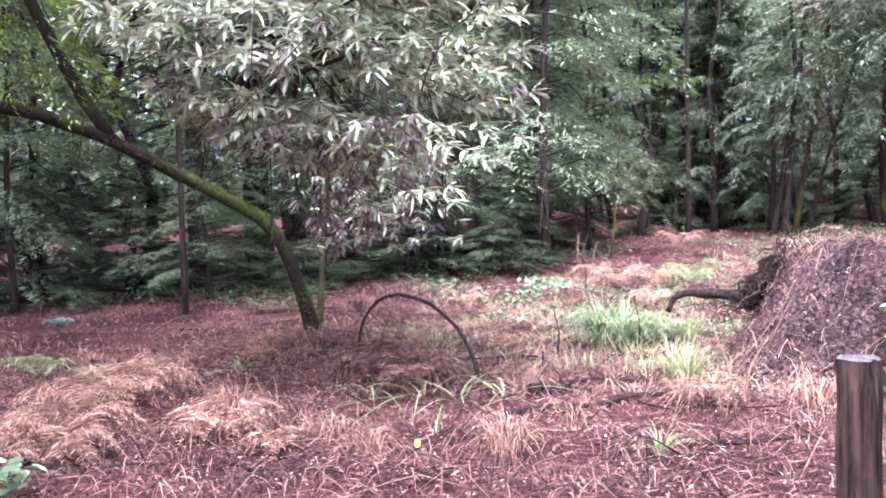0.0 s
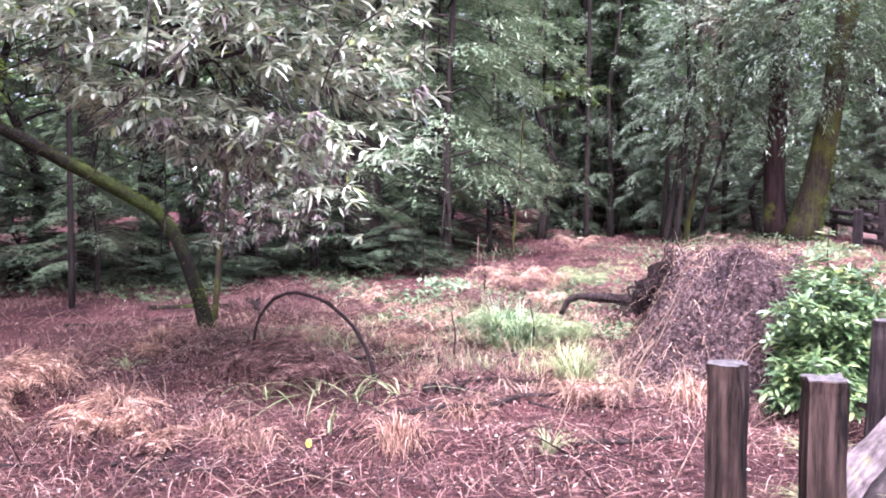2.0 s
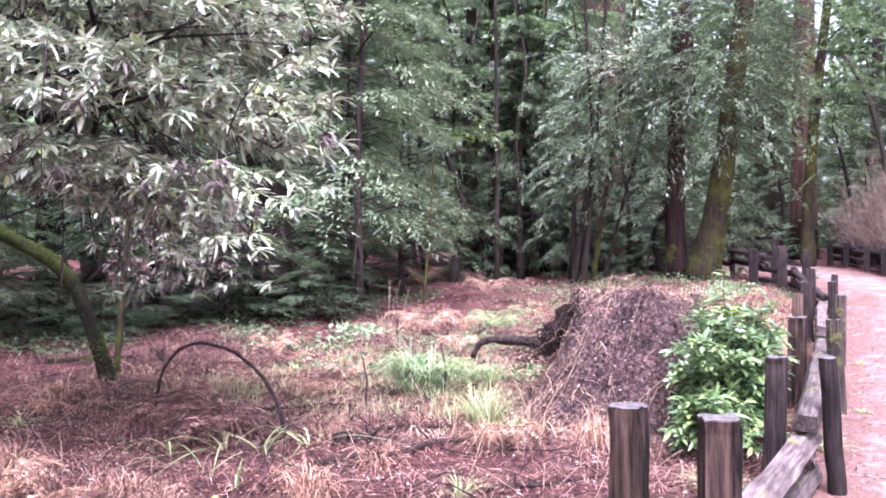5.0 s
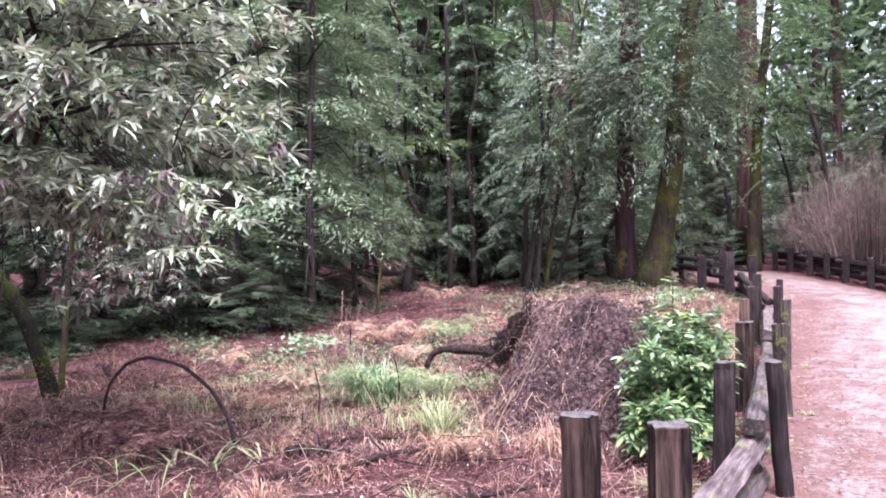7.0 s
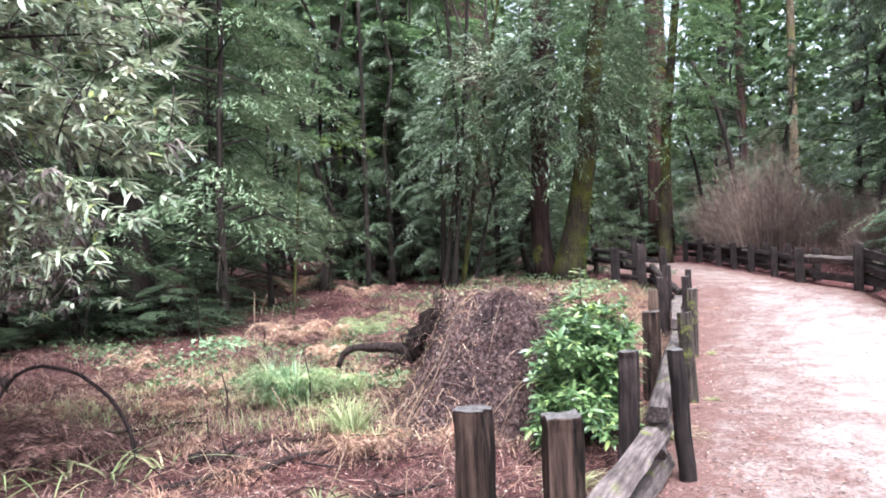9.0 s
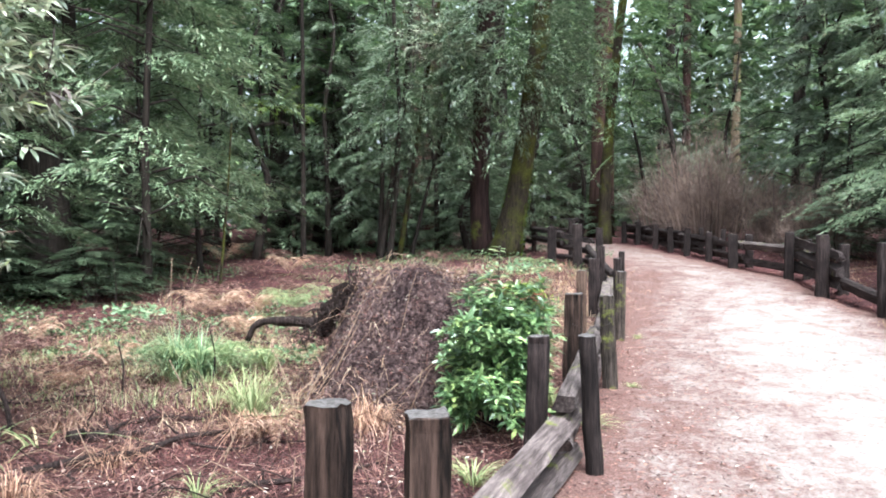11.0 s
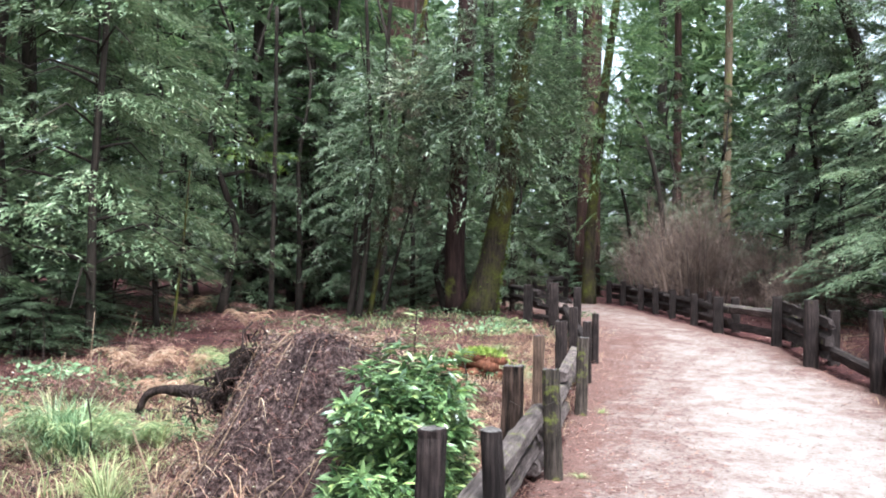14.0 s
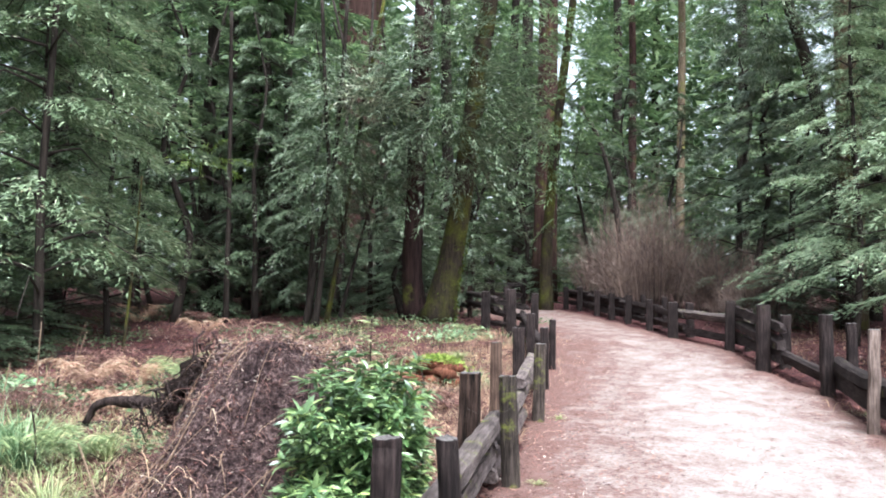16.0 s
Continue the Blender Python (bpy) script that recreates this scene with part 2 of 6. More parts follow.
WIRE = wire_material()


def yellow_material():
    m, nt, nodes, links, b = material("yellow_leaf")
    n = noise_tex(nodes, links, 20, 3)
    r = ramp(nodes, [(0.3, (0.5, 0.42, 0.03)), (0.7, (0.75, 0.68, 0.08))])
    links.new(n.outputs[0], r.inputs[0])
    links.new(r.outputs[0], b.inputs["Base Color"])
    return m


YELLOW = yellow_material()


def path_material():
    """Trodden pale dust with reddish needle litter drifted along the sides."""
    m, nt, nodes, links, b = material("trodden_path")
    fine = noise_tex(nodes, links, 70, 8, None, 0.8)
    dust = ramp(nodes, [(0.3, (0.15, 0.118, 0.108)), (0.5, (0.27, 0.226, 0.21)), (0.72, (0.325, 0.28, 0.26))])
    links.new(fine.outputs[0], dust.inputs[0])
    needles = ramp(nodes, [(0.36, (0.04, 0.019, 0.017)), (0.5, (0.13, 0.072, 0.062)), (0.68, (0.25, 0.162, 0.142))])
    links.new(fine.outputs[0], needles.inputs[0])
    at = nodes.new("ShaderNodeAttribute")
    at.attribute_name = "drift"
    streak = noise_tex(nodes, links, 2.0, 12, (1.0, 0.75, 1.0), 0.78)
    blot = noise_tex(nodes, links, 19.0, 8, (1.0, 0.8, 1.0), 0.8)
    half = nodes.new("ShaderNodeMath")
    half.operation, half.inputs[1].default_value, half.inputs[2].default_value = "MULTIPLY_ADD", 1.5, -0.75
    links.new(blot.outputs[0], half.inputs[0])
    sway = nodes.new("ShaderNodeMath")
    sway.operation = "ADD"
    strong = nodes.new("ShaderNodeMath")
    strong.operation, strong.inputs[1].default_value, strong.inputs[2].default_value = "MULTIPLY_ADD", 2.1, -0.58
    links.new(streak.outputs[0], strong.inputs[0])
    links.new(strong.outputs[0], sway.inputs[0])
    links.new(half.outputs[0], sway.inputs[1])
    add = nodes.new("ShaderNodeMath")
    add.operation = "ADD"
    links.new(at.outputs["Fac"], add.inputs[0])
    links.new(sway.outputs[0], add.inputs[1])
    mask = ramp(nodes, [(0.42, (0, 0, 0)), (0.9, (1, 1, 1))])
    links.new(add.outputs[0], mask.inputs[0])
    col = mix_col(nodes, links, dust.outputs[0], needles.outputs[0], mask.outputs[0])
    links.new(col, b.inputs["Base Color"])
    b.inputs["Roughness"].default_value = 0.95
    bump(nodes, links, b, fine.outputs[0], 0.7, 0.012)
    return m


PATH_DUST = path_material()

# ---- building helpers ----
rng = np.random.default_rng(7)
UP = np.array((0.0, 0.0, 1.0))


def smooth(a, b, v):
    v = np.clip((v - a) / (b - a), 0, 1)
    return v * v * (3 - 2 * v)


def ground_rise(x, y):
    """Height of the ground without its small bumps."""
    return (0.42 * smooth(9, 21, y) + 0.5 * smooth(20, 32, y) + 0.2 * smooth(32, 50, y)
            + 0.25 * np.exp(-((x + 3.8) ** 2 + (y - 19.5) ** 2) / 18))


LEFT_EDGE = ((-40, 0.1), (-6, -0.12), (-2, -0.2), (2, -0.12), (5, -0.14), (8, -0.26), (10.5, -0.4), (12.8, -0.5), (16.5, -1.0), (19, -1.9), (23, -3.2), (27, -5.2), (32, -9), (60, -34))
RIGHT_EDGE = ((-40, 4.6), (-6, 4.5), (3, 4.2), (7, 3.95), (10.5, 4.15), (13.2, 3.65), (16.1, 3.35), (18.2, 2.3), (22.7, 1.0), (25.5, 0.0), (28, -1.4), (30, -3.5), (35, -8), (60, -30))


def edge(table, y):
    ys, xs = zip(*table)
    return np.interp(y, ys, xs)


def bumps(x, y, scale, seed):
    """Cheap smooth unevenness from a few crossed waves."""
    r = np.random.default_rng(seed)
    out = 0
    for k in range(6):
        a, ph, f = r.uniform(0, 6.28), r.uniform(0, 6.28), scale * r.uniform(0.6, 2.2)
        out = out + np.sin((x * np.cos(a) + y * np.sin(a)) * f + ph) / 6
    return out


def ground_z(x, y):
    x, y = np.asarray(x, float), np.asarray(y, float)
    on_path = smooth(-0.45, 0.05, x - edge(LEFT_EDGE, y)) * smooth(-0.45, 0.05, edge(RIGHT_EDGE, y) - x)
    rough = 0.09 * bumps(x, y, 1.1, 3) + 0.06 * bumps(x, y, 4.5, 5)
    far = smooth(60, 160, np.hypot(x, y))
    return ground_rise(x, y) + rough * (1 - on_path) * (1 - far) - 0.03 * on_path


def mesh_from(name, verts, faces, mat, shade=False):
    me = bpy.data.meshes.new(name)
    me.from_pydata(np.asarray(verts, np.float32), [], faces)
    me.materials.append(mat)
    if shade:
        me.polygons.foreach_set("use_smooth", np.ones(len(me.polygons), bool))
    me.update()
    return me


def piece(name, me, parent=None, label=""):
    ob = new(name, me)
    if parent is not None:
        ob.parent = parent
    if label:
        tagged(ob, label)
    return ob


def thing(name, label, category, group="", at=(0, 0, 0), kind=""):
    ob = new(name)
    ob.location = at
    ob.empty_display_size = 0.2
    return tagged(ob, label, category, group, kind)


def unit(v):
    return v / np.maximum(np.linalg.norm(v, axis=-1, keepdims=True), 1e-9)


def leaves(base, way, normal, length, width, fold=0.25, fine=False, droop=0.0, slim=False):
    """Vertices and faces of many pointed leaves."""
    n = len(base)
    way, length, width = unit(way), np.broadcast_to(length, n)[:, None], np.broadcast_to(width, n)[:, None]
    side = unit(np.cross(way, normal))
    up = np.cross(side, way)
    if slim:
        mid = base + way * length * 0.35
        v = np.stack([base, mid + side * width * 0.55 + up * width * fold, base + way * length - side * width * 0.3], 1)
        return v.reshape(-1, 3), (np.array([[0, 1, 2]])[None] + 3 * np.arange(n)[:, None, None]).reshape(-1, 3)
    if not fine:
        mid = base + way * length * 0.45
        lift = up * width * fold
        v = np.stack([base, mid + side * width / 2 + lift, base + way * length - up * length * droop, mid - side * width / 2 + lift], 1)
        f = np.array([[0, 1, 2], [0, 2, 3]])
        return v.reshape(-1, 3), (f[None] + 4 * np.arange(n)[:, None, None]).reshape(-1, 3)
    rows = []
    for s, w in ((0.3, 0.9), (0.68, 0.8)):
        c = base + way * length * s - up * length * droop * s * s
        rows += [c + side * width / 2 * w + up * width * fold * w, c, c - side * width / 2 * w + up * width * fold * w]
    tip = base + way * length - up * length * droop
    v = np.stack([base, *rows, tip], 1)
    f = np.array([[0, 1, 2], [0, 2, 3], [1, 4, 5], [1, 5, 2], [2, 5, 6], [2, 6, 3], [4, 7, 5], [5, 7, 6]])
    return v.reshape(-1, 3), (f[None] + 8 * np.arange(n)[:, None, None]).reshape(-1, 3)


def merge(parts):
    vs, fs, k = [], [], 0
    for v, f in parts:
        vs.append(v)
        fs.append(np.asarray(f) + k)
        k += len(v)
    return np.concatenate(vs), np.concatenate(fs)


def random_ways(n, r=None):
    return unit((r or rng).normal(size=(n, 3)))


def tube(points, radii, sides=10, rough=0.0, seed=0, flute=0.0, cap=True):
    """A bent, tapering round stem: vertices and quads (ends closed to a point)."""
    r = np.random.default_rng(seed)
    p = np.asarray(points, float)
    t = np.gradient(p, axis=0)
    t = unit(t)
    ref = np.array((1.0, 0.03, 0)) if abs(t[0][2]) > 0.5 else UP
    a = unit(np.cross(t, ref))
    b = np.cross(t, a)
    ang = np.linspace(0, 2 * np.pi, sides, endpoint=False)
    wob = 1 + flute * np.sin(ang * max(3, sides // 4) + r.uniform(0, 6))[None] + rough * r.normal(size=(len(p), sides))
    rad = np.asarray(radii, float)[:, None] * wob
    ring = p[:, None] + a[:, None] * (np.cos(ang)[None] * rad)[..., None] + b[:, None] * (np.sin(ang)[None] * rad)[..., None]
    v = ring.reshape(-1, 3)
    f = []
    for i in range(len(p) - 1):
        for j in range(sides):
            k = (j + 1) % sides
            f.append((i * sides + j, i * sides + k, (i + 1) * sides + k, (i + 1) * sides + j))
    if cap:
        v = np.concatenate([v, p[:1], p[-1:]])
        c0, c1, last = len(v) - 2, len(v) - 1, (len(p) - 1) * sides
        for j in range(sides):
            k = (j + 1) % sides
            f.append((c0, k, j, j))
            f.append((c1, last + j, last + k, last + k))
    return v, f


def resample(points, n):
    """A smooth curve through a few points."""
    p = np.asarray(points, float)
    s = np.concatenate([[0], np.cumsum(np.linalg.norm(np.diff(p, axis=0), axis=1))])
    q = np.linspace(0, s[-1], n)
    fine_s = np.linspace(0, s[-1], n * 6)
    out = np.stack([np.interp(fine_s, s, p[:, k]) for k in range(p.shape[1])], 1)
    for _ in range(2 * n // 3):
        out[1:-1] = (out[:-2] + out[1:-1] * 2 + out[2:]) / 4
    return np.stack([np.interp(q, fine_s, out[:, k]) for k in range(p.shape[1])], 1)


def stem_mesh(name, points, r0, r1, mat, n=14, sides=12, rough=0.04, seed=1, flute=0.0, flare=0.0):
    p = resample(points, n)
    q = np.linspace(0, 1, n)
    rad = r0 + (r1 - r0) * q + flare * r0 * np.exp(-q * n * 0.7)
    v, f = tube(p, rad, sides, rough, seed, flute)
    return mesh_from(name, v, [tuple(dict.fromkeys(x)) for x in f], mat, True)


def merge_tubes(name, tubes, mat):
    vs, fs, k = [], [], 0
    for v, f in tubes:
        vs.append(v)
        fs += [tuple(dict.fromkeys(i + k for i in x)) for x in f]
        k += len(v)
    return mesh_from(name, np.concatenate(vs), fs, mat, True)


# ---- the ground and the path ----


def spread(lo, hi, step, out):
    mid = np.arange(lo, hi + step / 2, step)
    tail = step * 1.35 ** np.arange(1, 40)
    a = np.cumsum(tail)
    a = a[a < out]
    return np.concatenate([(lo - a)[::-1], mid, hi + a])


def build_ground():
    xs, ys = spread(-14, 6, 0.14, 600), spread(-5, 22, 0.14, 600)
    gx, gy = np.meshgrid(xs, ys, indexing="ij")
    v = np.stack([gx, gy, ground_z(gx, gy)], -1).reshape(-1, 3)
    i, j = np.meshgrid(np.arange(len(xs) - 1), np.arange(len(ys) - 1), indexing="ij")
    k = (i * len(ys) + j).ravel()
    f = np.stack([k, k + len(ys), k + len(ys) + 1, k + 1], 1)
    ob = new("ground", mesh_from("ground", v, f, DUFF, True))
    tagged(ob, "reddish brown forest floor of needles and dead leaves", "ground", kind="structure")


def build_path():
    ys = np.concatenate([np.arange(-30, -7, 1.5), np.arange(-7, 22, 0.2), np.arange(22, 60, 0.8)])
    us = np.linspace(0, 1, 29)
    l = edge(LEFT_EDGE, ys) + 0.09 * bumps(ys, ys * 0, 3.0, 21) + 0.05 * bumps(ys, ys * 0, 9.0, 22)
    r = edge(RIGHT_EDGE, ys) + 0.12 * bumps(ys, ys * 0, 2.2, 23) + 0.05 * bumps(ys, ys * 0, 9.0, 24)
    x = l[:, None] + (r - l)[:, None] * us[None]
    y = np.broadcast_to(ys[:, None], x.shape)
    rim = np.minimum(us, 1 - us)[None]
    z = ground_rise(x, y) + 0.012 * bumps(x, y, 2.5, 8) - 0.05 * (1 - smooth(0, 0.03, rim))
    v = np.stack([x, y, z], -1).reshape(-1, 3)
    i, j = np.meshgrid(np.arange(len(ys) - 1), np.arange(len(us) - 1), indexing="ij")
    k = (i * len(us) + j).ravel()
    me = mesh_from("path", v, np.stack([k, k + 1, k + len(us) + 1, k + len(us)], 1), PATH_DUST, True)
    drift = 0.42 * (1 - smooth(0.0, 0.6, us))[None] + 0.3 * (1 - smooth(0, 0.3, 1 - us))[None] + 0.26 * smooth(7, 20, ys)[:, None] + 0.55 * (1 - smooth(0.0, 0.13, us))[None] + 0.5 * (1 - smooth(0.0, 0.1, 1 - us))[None]
    me.attributes.new("drift", "FLOAT", "POINT").data.foreach_set("value", drift.astype(np.float32).ravel())
    tagged(new("path", me), "wide pale dirt path with reddish needles along its sides", "path", kind="structure")


build_ground()
build_path()

# ---- root mound of a fallen tree ----
MOUND = (-1.78, 2.85)


def mound_height(x, y):
    """Height of the root mound over the ground, steep towards the path's near side."""
    c, s = math.cos(0.35), math.sin(0.35)
    u = ((x - MOUND[0]) * c + (y - MOUND[1]) * s) / 1.15
    w = (-(x - MOUND[0]) * s + (y - MOUND[1]) * c) / np.where(-(x - MOUND[0]) * s + (y - MOUND[1]) * c > 0, 2.0, 1.35)
    d = (np.abs(u) ** 2.6 + np.abs(w) ** 2.6) ** (1 / 2.6)
    h = 1.13 * (1 - smooth(np.where(u + 0.4 * w > 0, 0.55, 0.55 - 0.4 * smooth(0, 0.5, -u - 0.4 * w)), 1.0, d)) * (1 - 0.1 * np.clip(-u, 0, 1))
    return h + (0.17 * bumps(x, y, 4.0, 31) + 0.13 * bumps(x, y, 10.0, 32) + 0.08 * bumps(x, y, 22.0, 33)) * smooth(0.0, 0.25, h)


def build_mound():
    xs, ys = np.arange(-3.4, -0.2, 0.05), np.arange(0.9, 5.3, 0.05)
    gx, gy = np.meshgrid(xs, ys, indexing="ij")
    h = mound_height(gx, gy)
    z = ground_z(gx, gy) + h - 0.03
    v = np.stack([gx, gy, z], -1).reshape(-1, 3)
    i, j = np.meshgrid(np.arange(len(xs) - 1), np.arange(len(ys) - 1), indexing="ij")
    k = (i * len(ys) + j).ravel()
    f = np.stack([k, k + len(ys), k + len(ys) + 1, k + 1], 1)
    f = f[(h.ravel()[f] > 0.015).any(1)]
    mound = thing("earth_mound", "root mound of dark earth, dry grass and leaves", "mound")
    piece("soil", mesh_from("soil", v, f, MOUND_EARTH, True), mound)
    # solid lump in its flank, coloured near black for the shade of a root hollow
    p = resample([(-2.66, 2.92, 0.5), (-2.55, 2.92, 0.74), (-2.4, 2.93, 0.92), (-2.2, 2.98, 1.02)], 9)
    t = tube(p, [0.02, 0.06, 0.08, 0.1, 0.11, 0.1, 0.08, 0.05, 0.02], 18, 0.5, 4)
    piece("hollow_shade_lump", merge_tubes("hollow_shade_lump", [t], HOLE_SHADE), mound, "near-black lump standing in for the shaded hollow under torn roots")
    root = resample([(-2.75, 3.18, 0.60), (-3.1, 3.3, 0.60), (-3.44, 3.31, 0.60), (-3.6, 3.33, 0.54), (-3.66, 3.3, 0.38)], 14)
    t = [tube(root, np.linspace(0.068, 0.03, 14), 10, 0.12, 5)]
    r = np.random.default_rng(3)
    for k in range(95):
        a = np.array((r.uniform(-2.78, -2.2), r.uniform(2.5, 3.15), 0))
        a[2] = 0.55 + 0.62 * (a[0] + 2.78) / 0.58 + r.normal() * 0.06
        b = a + np.array((r.uniform(-0.12, 0.12), r.uniform(-0.14, 0.1), r.uniform(-0.22, -0.03)))
        c = (a + b) / 2 + r.normal(size=3) * 0.07
        t.append(tube(resample([a, c, b], 6), np.linspace(r.uniform(0.004, 0.013), 0.003, 6), 5, 0.1, k))
    sticks = []
    for k in range(150):
        a, q = r.uniform(0, 6.28), r.uniform(0.1, 1.05)
        x, y = MOUND[0] + math.cos(a) * 1.1 * q, MOUND[1] + math.sin(a) * 1.35 * q
        w, l = r.uniform(0, 6.28), r.uniform(0.15, 0.75) * (0.5 + 0.5 * r.random())
        row = []
        for e in (-0.5, 0.0, 0.5):
            u, v2 = x + math.cos(w) * l * e, y + math.sin(w) * l * e
            row.append((u, v2, float(ground_z(u, v2) + mound_height(np.float64(u), np.float64(v2))) + r.uniform(-0.02, 0.03)))
        sticks.append(tube(resample(row, 5), np.linspace(r.uniform(0.003, 0.008), 0.002, 5), 5, 0.1, k))
    tagged(piece("stick", merge_tubes("mound_sticks", sticks, PALE_WOOD), mound, "thin pale dead sticks"), kind="stuff")
    piece("root", merge_tubes("root", t[:1], DEADWOOD), mound, "thick bent root")
    tagged(piece("rootlet", merge_tubes("rootlets", t[1:], DEADWOOD), mound), kind="stuff")
    return mound


MOUND_THING = build_mound()


def surface_z(x, y):
    h = mound_height(np.asarray(x, float), np.asarray(y, float))
    return ground_z(x, y) + np.where(h > 0.015, h - 0.03, 0)


# ---- split rail fences ----


def post_mesh(name, w, d, h, mat, rounded=0.15, seed=0, lean=(0, 0), crown=0.0, taper=0.06):
    """A weathered post: worn square or round section with splits, sunk a little into the ground."""
    r = np.random.default_rng(seed)
    n = 20
    ang = np.linspace(0, 2 * np.pi, n, endpoint=False) + np.pi / n
    p = 2 + 8 * (1 - rounded) ** 2
    sup = (np.abs(np.cos(ang)) ** p + np.abs(np.sin(ang)) ** p) ** (-1 / p)
    groove = 1 - (0.10 if rounded > 0.2 else 0.05) * (r.random(n) < 0.22) - 0.03 * r.random(n)
    zs = np.array([-0.25, 0.0, 0.15, 0.35, 0.55, 0.72, 0.86, 0.95, 0.992, 1.0]) * h
    v = []
    for i, z in enumerate(zs):
        s = (1 - taper * z / h) * (0.965 if i == len(zs) - 1 else 1) * groove * (1 + 0.018 * r.normal(size=n))
        cx, cy = lean[0] * z + 0.0025 * r.normal(), lean[1] * z + 0.0025 * r.normal()
        top = 0.004 * r.normal(size=n) * (i == len(zs) - 1)
        v.append(np.stack([cx + np.cos(ang) * sup * s * w / 2, cy + np.sin(ang) * sup * s * d / 2, np.full(n, z) + top], 1))
    v.append(np.array([[lean[0] * h, lean[1] * h, h * (1 + crown)]]))
    v = np.concatenate(v)
    f = [(i * n + j, i * n + (j + 1) % n, (i + 1) * n + (j + 1) % n, (i + 1) * n + j) for i in range(len(zs) - 1) for j in range(n)]
    m = (len(zs) - 1) * n
    f += [(m + j, m + (j + 1) % n, len(v) - 1) for j in range(n)]
    me = mesh_from(name, v, f, mat, False)
    me.materials.append(END_GRAIN)
    me.polygons.foreach_set("material_index", np.array([int(k >= len(f) - n) for k in range(len(f))], np.int32))
    return me


def rail_mesh(name, length, w, h, mat, seed=0):
    """A split rail along y: uneven wedge section, slightly bowed."""
    r = np.random.default_rng(seed)
    sec = np.array([(-0.5, -0.35), (-0.25, -0.5), (0.3, -0.48), (0.5, -0.2), (0.46, 0.3), (0.2, 0.5), (-0.3, 0.46), (-0.5, 0.2)])
    sec = sec * (1 + 0.16 * r.normal(size=(8, 1)))
    ny = 13
    ys = np.linspace(-0.5, 0.5, ny) * length
    bow = 0.025 * r.normal()
    v = []
    for i, y in enumerate(ys):
        s = (0.9 if i in (0, ny - 1) else 1.0) * (1 + 0.05 * r.normal(size=(8, 1)))
        off = bow * (1 - (2 * y / length) ** 2) + 0.005 * r.normal()
        v.append(np.stack([sec[:, 0] * s[:, 0] * w + off, np.full(8, y) + 0.02 * r.normal(size=8) * (i in (0, ny - 1)), sec[:, 1] * s[:, 0] * h + off * 0.5], 1))
    v = np.concatenate(v)
    f = [(i * 8 + j, i * 8 + (j + 1) % 8, (i + 1) * 8 + (j + 1) % 8, (i + 1) * 8 + j) for i in range(ny - 1) for j in range(8)]
    f += [tuple(range(7, -1, -1)), tuple((ny - 1) * 8 + j for j in range(8))]
    return mesh_from(name, v, f, mat, False)


def add_post(fence, x, y, h, w=0.14, d=0.14, mat=POST_WOOD, rounded=0.15, seed=0, lean=(0, 0), crown=0.0, turn=0, label=""):
    ob = piece("post", post_mesh("post", w, d, h, mat, rounded, seed, lean, crown), fence, label)
    ob.matrix_basis = pose(x, y, float(ground_z(x, y)), rz=turn)
    return ob


def add_rail(fence, a, b, za, zb, w, h, mat, seed, over=0.22):
    """A rail from a to b at heights above the ground there; its ends run past the posts."""
    p = Vector((*a, float(ground_rise(*a)) + za))
    q = Vector((*b, float(ground_rise(*b)) + zb))
    long = (q - p).length + 2 * over
    ob = piece("rail", rail_mesh("rail", long, w, h, mat, seed), fence)
    ob.matrix_basis = Matrix.Translation((p + q) / 2) @ (q - p).to_track_quat("Y", "Z").to_matrix().to_4x4()
    return ob


def wire_between(fence, points, r=0.001):
    ob = piece("wire", merge_tubes("wire", [tube(resample(points, 12), [r] * 12, 5)], WIRE), fence, "thin sagging wire")
    return ob


